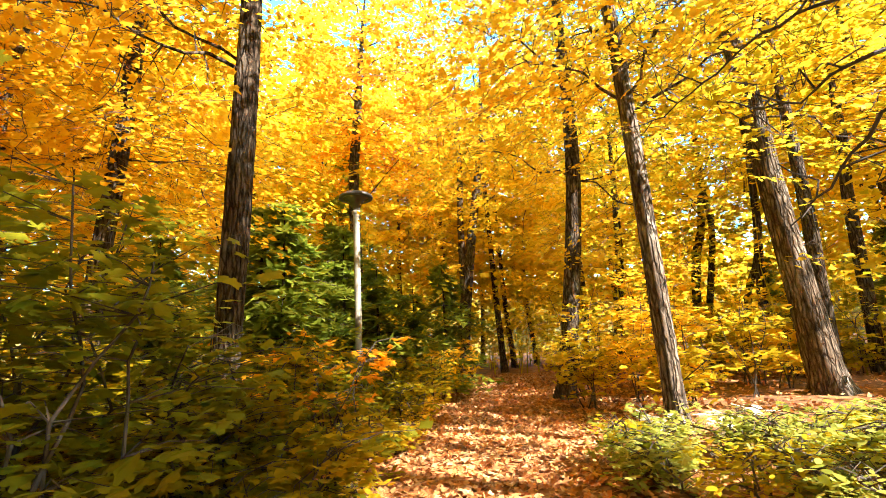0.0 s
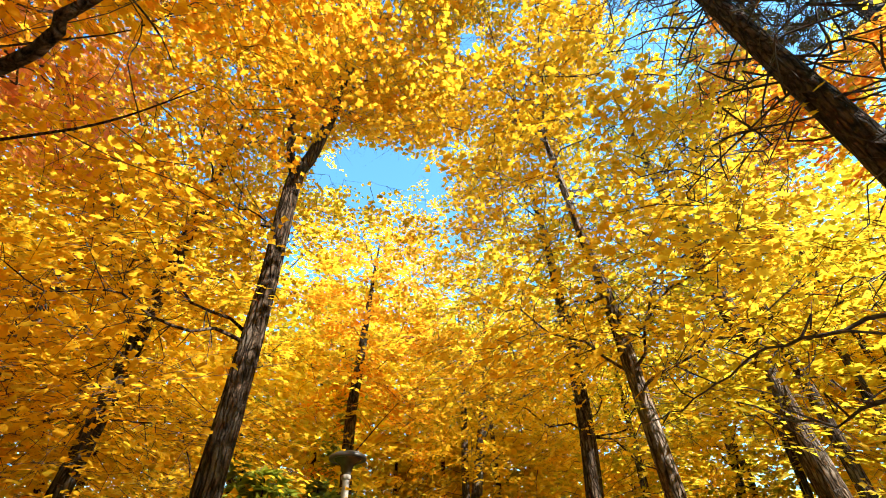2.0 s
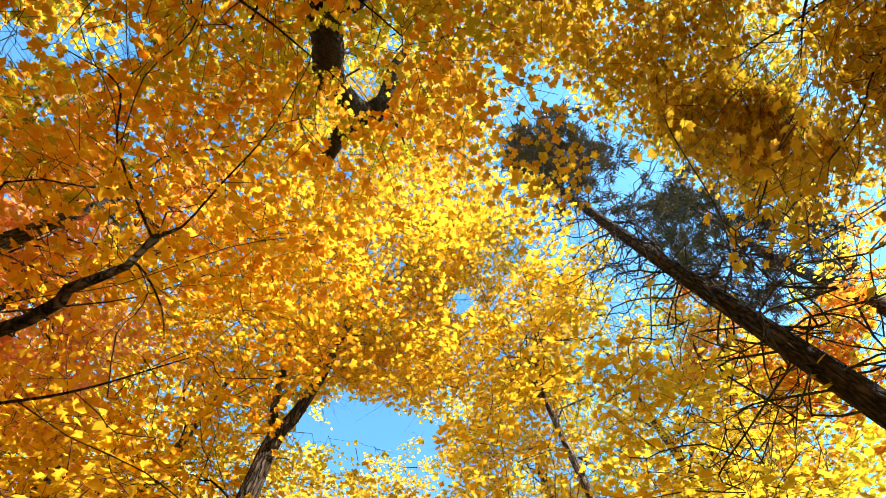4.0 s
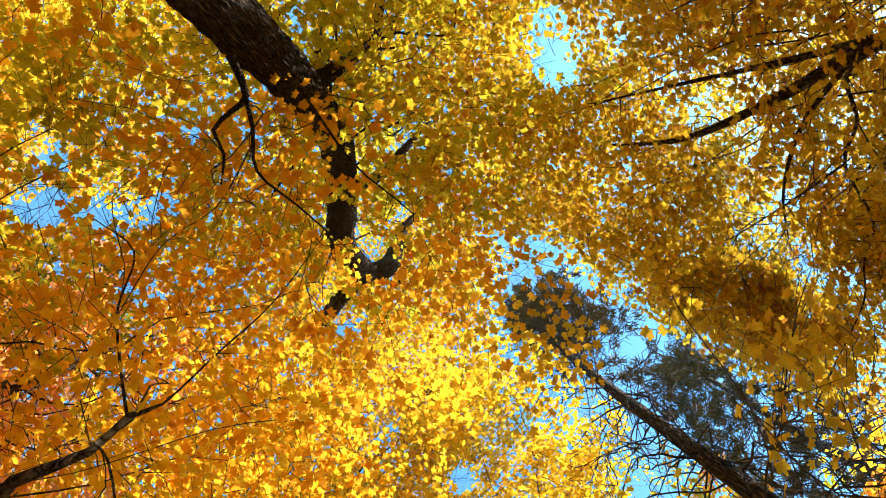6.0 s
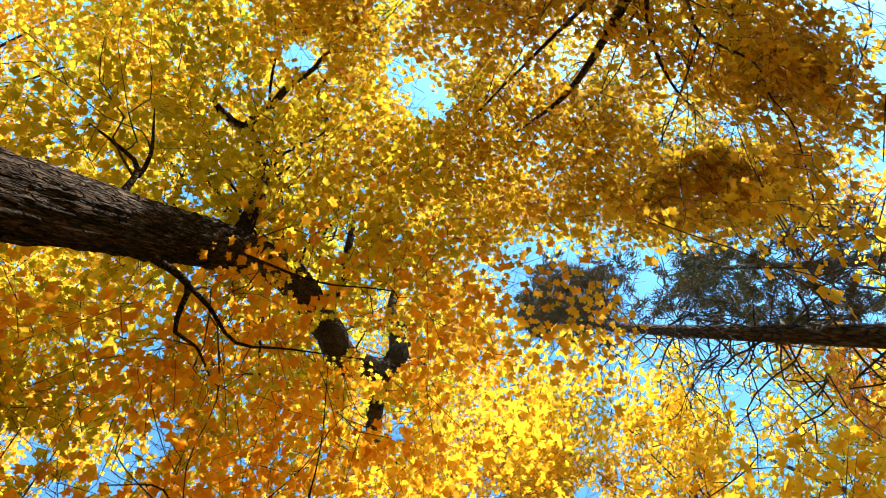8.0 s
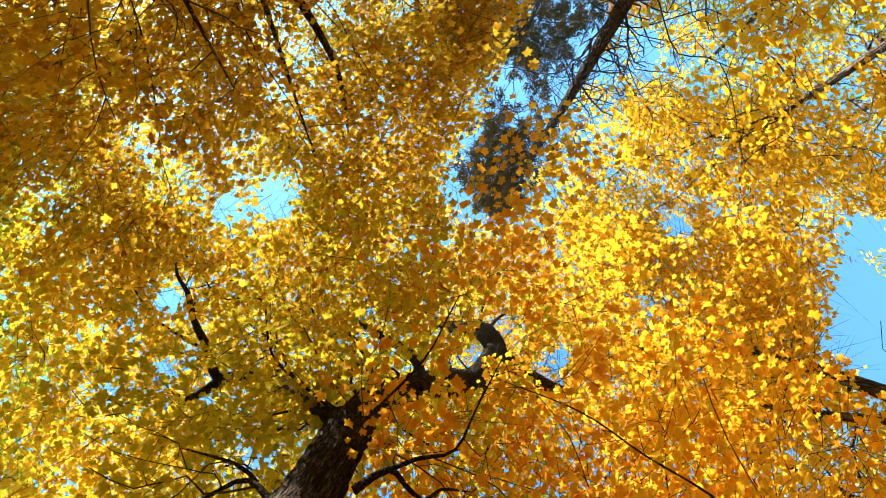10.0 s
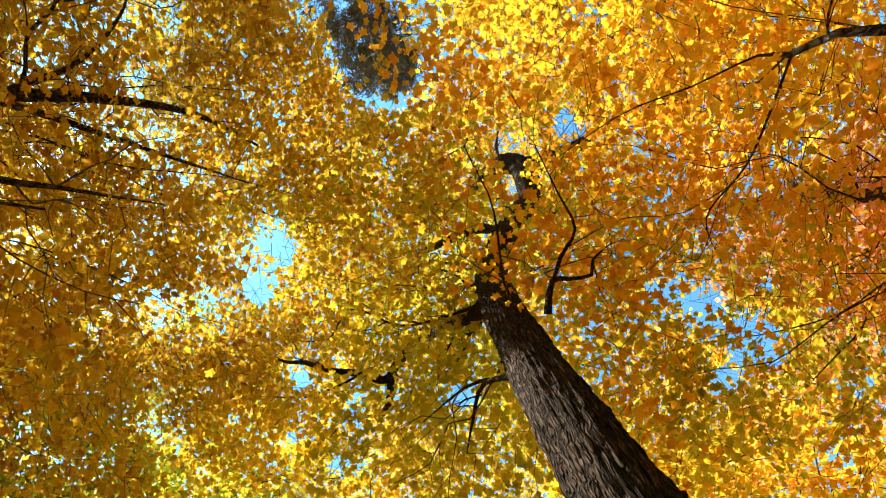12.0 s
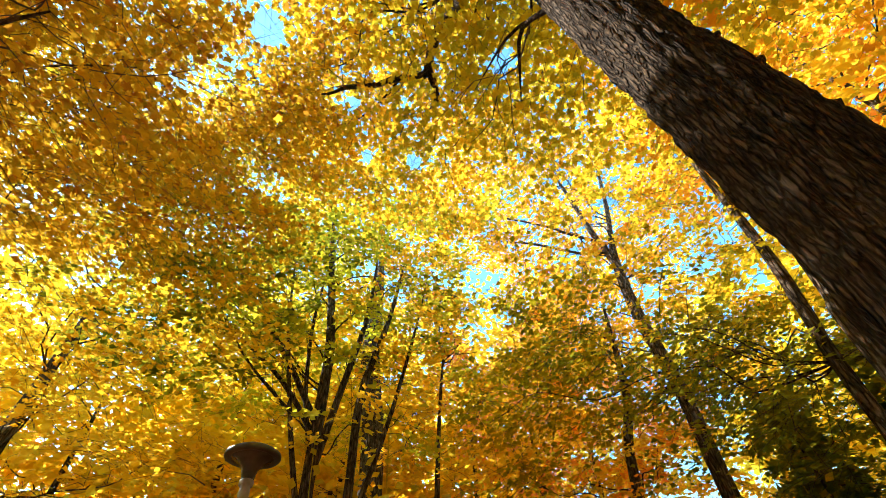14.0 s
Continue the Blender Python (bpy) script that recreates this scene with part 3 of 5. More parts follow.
for spot, half in (((1.5, 8.0, 4.6), 5.0), ((0.4, 11.0, 5.0), 5.0), ((-2.0, 11.4, 7.5), 2.5), ((-4.0, 9.0, 5.0), 5.0), ((4.6, 9.0, 3.6), 4.5), ((6.4, 8.4, 4.2), 4.5), ((3.4, 6.2, 3.4), 4.5), ((-3.2, 5.4, 4.0), 4.5), ((-5.0, 5.2, 5.0), 5.0), ((0.6, 14.6, 6.0), 4.0), ((5.2, 5.6, 5.0), 5.0), ((-2.2, 7.0, 2.2), 6.0), ((-2.2, 8.2, 2.2), 5.0), ((-3.2, 7.6, 2.4), 5.0), ((2.6, 3.7, 0.2), 5.0), ((3.7, 3.7, 0.2), 5.0), ((1.8, 3.4, 0.1), 4.0), ((-4.6, 7.0, 3.2), 4.0), ((7.4, 10.4, 4.0), 4.0), ((2.4, 12.0, 5.4), 4.0), ((2.5, 10.0, 3.0), 5.0), ((4.0, 11.0, 4.0), 5.0), ((5.5, 10.0, 2.6), 5.0), ((3.5, 13.0, 3.0), 5.0), ((6.5, 13.0, 4.0), 5.0), ((1.0, 13.0, 4.0), 5.0), ((5.2, 8.0, 2.0), 4.0), ((2.6, 7.4, 1.4), 4.0)):
    opening(SUN_WAY, half, 1.5, 60, spot)
for spot, half in (((2.5, 7.0, 0.8), 5.0), ((3.5, 7.6, 1.0), 5.0), ((4.6, 8.6, 0.8), 5.0), ((2.0, 9.0, 0.6), 5.0), ((3.0, 10.0, 1.0), 5.0), ((5.8, 8.6, 1.0), 5.0), ((3.4, 5.6, 0.8), 4.5), ((0.4, 9.6, 1.4), 4.0), ((-0.6, 11.0, 2.0), 5.0), ((2.0, 11.4, 1.6), 5.0), ((1.4, 10.6, 3.0), 4.0), ((1.0, 12.4, 0.1), 4.0), ((0.2, 13.4, 0.1), 4.0), ((0.9, 7.6, 0.1), 2.6),  ((-2.6, 4.0, 0.8), 3.0), ((-1.4, 5.6, 0.6), 3.0)):
    opening(SUN_WAY, half, 0.9, 60, spot)
for spot, half in (((0.8, -8.0, 8.6), 5.0), ((-0.9, -8.2, 6.6), 5.0), ((0.8, -7.8, 4.8), 4.5), ((-3.4, -8.2, 7.2), 5.0), ((-4.8, -8.2, 10.0), 5.0), ((-5.0, -8.6, 5.2), 4.5), ((4.2, -8.0, 5.0), 5.0), ((4.6, -7.8, 8.0), 5.0), ((-6.6, -7.4, 8.6), 5.0), ((-2.6, -9.6, 4.6), 4.5), ((2.8, -8.6, 3.6), 4.5), ((-0.4, -10.4, 8.0), 4.5), ((-5.4, -3.8, 7.6), 4.5), ((1.0, -14.0, 6.0), 5.0), ((-3.4, 1.4, 7.0), 5.0), ((-2.6, 0.6, 9.0), 5.0), ((-4.6, 1.6, 7.6), 5.0), ((-3.2, -2.8, 7.6), 5.0), ((-4.4, -0.4, 7.0), 4.5), ((1.6, -8.6, 3.2), 5.0), ((-2.0, -8.4, 4.0), 5.0), ((-4.0, -8.6, 3.6), 5.0), ((2.6, -3.2, 7.4), 4.0), ((3.2, -5.0, 6.0), 4.0), ((-0.4, -3.0, 8.0), 5.0), ((0.6, -4.6, 8.0), 5.0), ((-1.6, -5.2, 8.4), 5.0), ((-2.6, -3.0, 7.4), 4.5), ((-1.4, -1.4, 6.6), 4.0), ((-3.6, 0.0, 6.6), 4.5), ((-4.0, -14.0, 6.0), 5.0), ((4.0, -13.0, 6.0), 5.0), ((1.4, -9.2, 5.6), 5.0), ((-1.0, -10.0, 5.4), 5.0), ((3.2, -9.6, 5.0), 5.0), ((1.0, -11.6, 5.4), 5.0), ((-2.2, -12.4, 6.0), 5.0), ((5.6, -9.8, 5.0), 5.0), ((3.4, -7.6, 3.6), 5.0)):
    opening(SUN_WAY, half, 1.5, 60, spot)


# small gaps that dapple the floor and the low growth
dapple = np.random.default_rng(21)
for k in range(46):
    opening(SUN_WAY, dapple.uniform(1.0, 1.7), 2.2, 60, (dapple.uniform(-5.5, 0.5), dapple.uniform(2.0, 11.0), dapple.uniform(0.2, 2.2)))
for k in range(44):
    opening(SUN_WAY, dapple.uniform(1.0, 1.9), 1.6, 60, (dapple.uniform(0.0, 7.0), dapple.uniform(3.0, 13.0), dapple.uniform(0.0, 2.5)))


# ---- ground, path and road ----
def sheet(name, xs, ys, height, material, label, category):
    g = Geo()
    x, y = np.meshgrid(xs, ys)
    z = np.vectorize(height)(x, y)
    i, j = np.meshgrid(np.arange(len(ys) - 1), np.arange(len(xs) - 1), indexing="ij")
    a = (i * len(xs) + j).ravel()
    g.add(np.stack([x, y, z], -1).reshape(-1, 3), np.stack([a, a + 1, a + 1 + len(xs), a + len(xs)], 1))
    ob = new(name, g.mesh(name, smooth=True))
    ob.data.materials.append(material)
    return tagged(ob, label, category, kind="structure")


def path_mid(y):
    return 0.12 + 0.105 * max(y - 4, 0) ** 1.12 * 1.0 - 0.02 * min(y - 4, 0)


def path_half(y):
    return 0.82 + 0.012 * y


def ground_z(x, y):
    off = abs(x - path_mid(y)) - path_half(y)
    bank = 0.10 * min(max(off, 0) / 1.5, 1)
    return bank - 0.05 + 0.05 * noise.noise((x * 0.5, y * 0.5, 3)) + 0.02 * noise.noise((x * 2.1, y * 2.1, 9))


far_lines = np.array([-600, -200, -90, -50])
near_lines = np.arange(-32, 32.1, 0.4)
lines_xy = np.concatenate([far_lines, near_lines, -far_lines[::-1]])
sheet("ground", lines_xy, lines_xy, ground_z, soil, "forest floor covered in red-brown fallen leaves", "ground")

g = Geo()
ys = np.arange(-7, 21, 0.3)
us = np.linspace(-1, 1, 9)


def path_x(u, y):
    return path_mid(y) + u * (path_half(y) + 0.2 + 0.3 * noise.noise((y * 0.8, 2 * u, 5.0)) + 0.12 * noise.noise((y * 2.7, 2 * u, 8.0)))


rows = np.array([[(path_x(u, y), y, ground_z(path_x(u, y), y) + 0.012 - 0.03 * (abs(u) > 0.9)) for u in us] for y in ys])
i, j = np.meshgrid(np.arange(len(ys) - 1), np.arange(8), indexing="ij")
a = (i * 9 + j).ravel()
g.add(rows.reshape(-1, 3), np.stack([a, a + 1, a + 10, a + 9], 1))
trail = new("path", g.mesh("path", smooth=True))
trail.data.materials.append(path_soil_sunlit)
tagged(trail, "trodden woodland path carpeted with dry maple leaves", "path", kind="structure")

g = Geo()
rw = smooth_line([(5.0, 21.0, 0.13, 0), (7.6, 14.6, 0.13, 0), (9.6, 11.0, 0.13, 0), (15.0, 7.0, 0.13, 0), (26.0, 3.0, 0.13, 0)], 0.5)
side = np.stack([rw[:, 0] + 2.4, rw[:, 1] + 1.6, rw[:, 2]], 1)
mid = (rw[:, :3] + side) / 2 + (0, 0, 0.05)
k = len(rw)
a = np.arange(k - 1)
g.add(np.vstack([rw[:, :3], mid, side]), np.vstack([np.stack([a, a + 1, a + 1 + k, a + k], 1), np.stack([a + k, a + k + 1, a + 1 + 2 * k, a + 2 * k], 1)]))
road = new("road", g.mesh("road", smooth=True))
road.data.materials.append(asphalt)
tagged(road, "grey asphalt lane passing behind the trees", "road", kind="structure")

# fallen leaves lying loose on path and floor
g = Geo()
n = 27000
y = rng.uniform(2.2, 16, n) ** 1.0
x = np.array([path_mid(v) for v in y]) + rng.normal(0, 1.0, n) * (0.9 + 0.05 * y)
more = 12000
x, y = np.concatenate([x, rng.uniform(-6, 10, more)]), np.concatenate([y, rng.uniform(2, 13, more)])
x, y = np.concatenate([x, rng.uniform(-7, 7, 7000)]), np.concatenate([y, rng.uniform(-8, 2.4, 7000)])
z = np.array([ground_z(p, q) for p, q in zip(x, y)]) + rng.uniform(0.015, 0.04, len(x))
leaves(g, np.stack([x, y, z], 1), 0.04, 0.6, SIMPLE)
fallen = new("fallen_leaves", g.mesh("fallen_leaves"))
fallen.data.materials.append(leaf_litter)
tagged(fallen, "dry red-brown and tan maple leaves strewn on the path", "leaves", kind="stuff")

# ---- the maples ----
M1 = [(-1.97, 4.36, -0.05, 0.135), (-1.96, 4.40, 0.5, 0.118), (-1.95, 4.40, 1.15, 0.112), (-1.92, 4.42, 2.3, 0.115), (-1.89, 4.43, 3.4, 0.112), (-1.87, 4.44, 4.6, 0.10), (-1.88, 4.44, 5.3, 0.104), (-1.86, 4.44, 6.25, 0.10),
      (-1.75, 4.5, 6.7, 0.085), (-1.6, 4.58, 7.8, 0.07), (-1.5, 4.6, 9.0, 0.045), (-1.4, 4.5, 10.5, 0.02)]
maple("tall slender maple with grey furrowed bark and golden crown", (-1.97, 4.36), M1,
      [(-2.6, 4.6, 8.2, 1.5, 1.6, 1.9, 110), (-1.2, 4.0, 10.6, 2.0, 1.8, 1.5, 150, leaf_amber), (-0.9, 3.0, 11.5, 1.8, 1.4, 1.2, 70, leaf_amber), (-0.3, 2.7, 9.9, 1.3, 1.2, 1.0, 80), (-1.3, 5.5, 9.6, 1.3, 0.9, 1.0, 90), (-3.4, 4.2, 5.2, 1.1, 1.3, 1.2, 55), (-3.2, 3.6, 3.6, 1.0, 0.9, 0.6, 36)], leaf_gold,
      limbs=[[(-1.87, 4.44, 6.2, 0.07), (-2.0, 4.38, 6.7, 0.055), (-2.08, 4.34, 7.3, 0.05), (-2.2, 4.3, 8.6, 0.03)]], sides=26, rough=0.09, step=0.06, seed=1.0, bark=bark_pale, shape=MAPLE, fill=1.0)
maple("leaning slim maple with pale sunlit bark, yellow crown", (2.04, 5.15), [(2.06, 5.15, -0.05, 0.13), (2.04, 5.15, 0.3, 0.112), (2.05, 5.15, 1.65, 0.105), (2.05, 5.15, 3.3, 0.098), (2.03, 5.16, 4.7, 0.085), (1.98, 5.18, 5.7, 0.07), (1.9, 5.2, 7.5, 0.045), (1.8, 5.1, 9.4, 0.015)],
      [(1.8, 4.6, 7.6, 1.7, 1.6, 2.2, 190, leaf_gold), (1.9, 3.6, 9.4, 1.8, 1.3, 1.1, 130, leaf_gold), (1.1, 6.0, 9.5, 1.0, 1.2, 1.2, 85, leaf_gold), (2.9, 4.3, 4.6, 1.4, 1.2, 1.3, 100), (0.9, 5.6, 4.4, 1.1, 1.0, 0.6, 45, leaf_gold), (3.6, 4.0, 3.2, 0.9, 0.8, 0.6, 34, leaf_lime)], leaf_yellow, girth=0.88, sides=26, rough=0.09, step=0.06, seed=2.0, bark=bark_sunlit, shape=MAPLE, fill=1.08)
maple("straight maple with dark bark beside the path, yellow crown", (1.84, 8.8), [(1.84, 8.8, -0.05, 0.2), (1.86, 8.79, 0.2, 0.178), (2.2, 8.71, 2.3, 0.164), (2.42, 8.66, 4.15, 0.15), (2.5, 8.65, 6.2, 0.125), (2.5, 8.6, 8.6, 0.08), (2.4, 8.6, 11, 0.02)],
      [(2.3, 8.4, 8.6, 2.3, 2.0, 2.8, 200), (1.3, 8.0, 4.6, 1.6, 1.3, 0.9, 70), (3.6, 8.8, 4.4, 1.4, 1.2, 1.0, 60, leaf_lime), (3.9, 9.4, 7.6, 1.8, 1.5, 1.5, 110, leaf_lime), (3.2, 8.4, 2.4, 1.2, 1.0, 0.8, 40, leaf_yellow)], leaf_yellow, girth=0.9, sides=22, rough=0.08, step=0.08, seed=3.0)
maple("stout furrowed maple with dark trunk and yellow crown", (5.06, 7.13), [(5.08, 7.12, -0.08, 0.31), (5.05, 7.13, 0.15, 0.285), (5.0, 7.16, 1.4, 0.24), (4.95, 7.2, 3.1, 0.21), (4.94, 7.21, 4.4, 0.19), (4.86, 7.25, 6.4, 0.165), (4.8, 7.2, 9, 0.10), (4.7, 7.0, 12, 0.03)],
      [(4.6, 6.6, 8.8, 2.6, 2.2, 3.0, 260), (5.2, 5.4, 4.8, 2.0, 1.5, 1.5, 50, leaf_lime), (3.7, 6.2, 5.0, 1.4, 1.2, 1.0, 26), (5.6, 5.6, 3.0, 1.4, 1.0, 0.8, 20, leaf_lime), (4.4, 4.6, 8.8, 1.8, 1.2, 1.4, 100)], leaf_yellow, girth=0.8, sides=34, rough=0.10, step=0.07, seed=4.0, bark=bark_brown, fill=1.0)
maple("dark maple trunk standing close behind a stouter one", (6.03, 8.2), [(6.0, 8.22, -0.05, 0.19), (6.03, 8.2, 0.1, 0.16), (6.08, 8.16, 1.65, 0.15), (6.14, 8.12, 2.9, 0.138), (6.2, 8.1, 6, 0.10), (6.2, 8.1, 9.5, 0.03)],
      [(6.6, 8.2, 6.5, 2.0, 1.8, 3.0, 130)], leaf_gold, girth=0.75, sides=16, seed=5.0)
maple("maple with pale lichen patches and amber crown", (-3.97, 5.35), [(-4.0, 5.33, -0.05, 0.18), (-3.97, 5.34, 0.4, 0.155), (-3.95, 5.37, 2.0, 0.138), (-3.88, 5.42, 3.5, 0.13), (-3.83, 5.45, 5.0, 0.12), (-3.80, 5.48, 6.6, 0.10), (-3.77, 5.5, 7.5, 0.085), (-3.7, 5.5, 9.5, 0.04), (-3.6, 5.4, 11, 0.015)],
      [(-3.6, 5.2, 8.8, 2.0, 1.8, 2.2, 180), (-3.3, 4.6, 4.4, 1.4, 1.2, 1.0, 40), (-4.8, 5.0, 5.2, 1.3, 1.2, 1.4, 45), (-4.2, 4.4, 3.0, 1.2, 1.0, 0.7, 40, leaf_gold)], leaf_gold, girth=0.75, sides=20, rough=0.08, step=0.08, seed=6.0, bark=bark_pale)
maple("slender leaning maple with amber leaves deep in the wood", (-5.85, 5.7), [(-5.9, 5.65, -0.05, 0.16), (-5.85, 5.68, 1.5, 0.13), (-5.81, 5.73, 3.9, 0.112), (-5.8, 5.75, 5.0, 0.11), (-5.74, 5.82, 6.1, 0.10), (-5.6, 5.9, 8.5, 0.05), (-5.5, 6, 10.5, 0.015)],
      [(-5.6, 5.4, 7.8, 2.0, 2.0, 2.6, 150), (-5.5, 4.6, 4.6, 1.4, 1.2, 1.2, 60), (-4.6, 5.2, 3.7, 1.5, 0.9, 0.9, 50, leaf_gold), (-3.4, 6.2, 3.7, 1.3, 0.8, 0.8, 60, leaf_gold), (-6.6, 4.8, 3.4, 1.4, 1.0, 0.9, 60, leaf_gold)], leaf_gold, girth=0.8, sides=16, seed=7.0)

# the old tree with the crooked top
curled_limbs = [[(-1.15, -0.75, 4.6, 0.0300), (-1.09, -0.55, 4.7, 0.0210), (-1.22, -0.48, 4.8, 0.0168), (-1.38, -0.38, 4.9, 0.0132), (-1.40, -0.27, 5.1, 0.0108), (-1.6, -0.05, 5.5, 0.0048)],
    [(-1.12, -0.6, 4.72, 0.0180), (-1.09, -0.38, 4.8, 0.0144), (-1.13, -0.13, 5.0, 0.0108), (-0.92, 0.07, 5.2, 0.0072), (-0.6, 0.4, 5.6, 0.0036)],
    [(-1.3, -1.2, 4.7, 0.0300), (-1.1, -1.5, 4.95, 0.0180), (-1.2, -1.85, 5.1, 0.0132), (-1.36, -2.24, 5.3, 0.0048)],
    [(-1.12, -1.45, 4.95, 0.0156), (-1.02, -1.65, 5.1, 0.0132), (-0.93, -2.26, 5.5, 0.0048)]]
crooked_arms = [[(-1.1, -1.1, 6.1, 0.09), (-0.74, -2.18, 7.56, 0.075), (-0.60, -2.70, 7.63, 0.065), (-0.56, -3.04, 7.72, 0.06), (-0.15, -3.22, 7.88, 0.05), (0.23, -3.43, 8.00, 0.042), (0.64, -3.61, 8.22, 0.034), (0.92, -3.79, 8.32, 0.024), (1.33, -3.91, 8.53, 0.01)],
    [(-0.60, -2.95, 7.73, 0.062), (-0.71, -3.13, 7.62, 0.055), (-0.76, -3.28, 7.49, 0.05), (-0.72, -3.39, 7.43, 0.04)],
    [(-0.19, -3.23, 7.87, 0.02), (-0.06, -3.46, 7.89, 0.02), (0.25, -3.80, 7.83, 0.017), (0.51, -3.98, 7.83, 0.014), (0.98, -4.23, 7.86, 0.005)],
    [(0.23, -3.43, 8.00, 0.03), (0.37, -3.44, 8.04, 0.02), (0.46, -3.44, 8.09, 0.01)],
    [(-1.1, -0.5, 7.6, 0.085), (-0.75, -0.51, 8.0, 0.075), (-0.3, -1.1, 8.5, 0.06), (0.06, -1.66, 9.0, 0.02)]]
top_limbs = [[(-1.05, 0.82, 10.15, 0.18), (-1.39, 1.14, 10.1, 0.16), (-1.78, 1.67, 10.2, 0.125), (-2.12, 2.32, 10.8, 0.07), (-2.2, 2.8, 11.6, 0.02)],
    [(-0.6, 0.66, 10.6, 0.05), (-0.3, 0.75, 11.0, 0.035), (0.1, 1.0, 11.6, 0.02), (0.9, 1.2, 12.6, 0.008)],
    [(-0.7, 0.72, 10.5, 0.045), (-0.45, 1.1, 11.0, 0.03), (-0.3, 1.7, 11.8, 0.012)],
    [(-0.5, 0.3, 10.9, 0.03), (-0.2, 0.35, 11.1, 0.02), (0.1, 0.2, 11.5, 0.008)]]
old_limbs = curled_limbs + crooked_arms + top_limbs
old_tree = maple("massive old maple with deeply furrowed dark bark, crooked top", (-1.62, -1.2),
      [(-1.88, -1.19, -0.1, 0.33), (-1.83, -1.19, 0.4, 0.25), (-1.69, -1.185, 1.5, 0.208), (-1.57, -1.175, 2.5, 0.204), (-1.455, -1.168, 3.5, 0.2), (-1.36, -1.162, 4.3, 0.198), (-1.28, -1.15, 5.1, 0.195), (-1.13, -1.05, 6.0, 0.19),
       (-1.05, -0.86, 7.3, 0.19), (-1.2, -0.2, 8.5, 0.20), (-1.35, 0.3, 9.3, 0.21), (-1.05, 0.82, 10.15, 0.20), (-0.66, 0.68, 10.55, 0.17), (-0.45, 0.0, 11.2, 0.10), (-0.1, -0.48, 11.7, 0.04)],
      [(-1.3, -1.4, 6.7, 1.5, 1.5, 0.9, 120), (-0.3, -3.0, 8.2, 2.2, 1.6, 1.2, 100), (-0.2, -3.1, 8.3, 2.2, 1.6, 1.2, 80, leaf_gold), (-0.6, -1.0, 9.8, 1.8, 1.6, 1.6, 140), (0.2, 0.6, 12.6, 1.9, 1.3, 1.1, 140, leaf_amber), (-0.9, 0.4, 9.6, 1.2, 1.0, 0.7, 26, leaf_fresh), (-2.6, 0.6, 9.4, 1.8, 2.0, 1.4, 80, leaf_amber),
       # the leaf_ochre row is added sunward to shade the leaves round the trunk
       (-2.6, -3.0, 7.6, 1.6, 1.6, 1.2, 80), (1.1, -2.8, 9.3, 1.4, 1.2, 0.8, 60, leaf_ochre), (-1.5, -5.2, 8.6, 2.0, 1.5, 1.4, 60, leaf_gold), (0.4, -4.5, 8.2, 2.0, 1.3, 1.0, 120, leaf_gold), (-0.9, 0.1, 5.5, 1.1, 0.9, 0.5, 26, leaf_amber)], leaf_lime,
      limbs=old_limbs, sides=104, rough=0.2, step=0.042, seed=8.0, bark=bark_old, auto=3, flare=0.35, shape=BROAD, size=0.051, per=30, fill=0.9)
# knobs standing out of the bark
for x, y, z, r in ((-1.515, -1.17, 2.97, 0.022), (-1.56, -1.175, 2.58, 0.026), (-1.485, -1.17, 3.27, 0.016)):
    g = Geo()
    tube(g, smooth_line([(x - 0.05, y + 0.15, z - 0.03, r * 1.6), (x - 0.066, y + 0.19, z + 0.005, r * 1.1), (x - 0.07, y + 0.208, z + 0.012, r * 0.7)], 0.012), 14, 0.25, z)
    part("burl", g, bark_old, old_tree, "rough knob of bark", True)
long_limbs = [[(6.7, -2.6, 3.6, 0.12), (5.4, -2.0, 4.7, 0.09), (4.06, -1.53, 5.7, 0.07), (3.56, -1.2, 6.25, 0.055), (2.9, -0.9, 6.8, 0.035), (2.12, -0.9, 7.2, 0.012)],
    [(4.5, -1.7, 5.6, 0.022), (4.05, -1.4, 6.0, 0.018), (4.12, -0.9, 6.0, 0.016), (4.05, -0.49, 6.05, 0.014), (4.4, 0.05, 6.1, 0.01), (4.2, 0.45, 6.0, 0.008), (4.0, 0.8, 5.8, 0.007), (3.2, 1.35, 5.3, 0.006), (2.7, 1.5, 4.9, 0.004)],
    [(4.05, -0.5, 6.05, 0.014), (3.51, -0.1, 6.1, 0.01), (3.06, 0.22, 6.2, 0.005)]]
side_limbs = [[(4.3, -1.6, 5.5, 0.045), (3.6, -1.5, 6.0, 0.035), (2.7, -1.4, 6.5, 0.02), (1.9, -1.3, 6.9, 0.008)],
    [(3.9, -1.45, 5.8, 0.03), (3.75, -0.9, 6.2, 0.022), (3.9, -0.3, 6.6, 0.016), (4.3, 0.2, 7.0, 0.006)],
    [(6.7, -2.6, 3.2, 0.08), (4.6, -2.2, 4.0, 0.05), (2.7, -1.75, 4.6, 0.03), (2.5, -1.72, 5.0, 0.02), (2.0, -1.6, 5.5, 0.006)],
    [(6.7, -2.6, 3.0, 0.07), (4.4, -2.4, 3.7, 0.045), (2.8, -1.9, 4.2, 0.028), (2.26, -1.78, 4.7, 0.008)]]
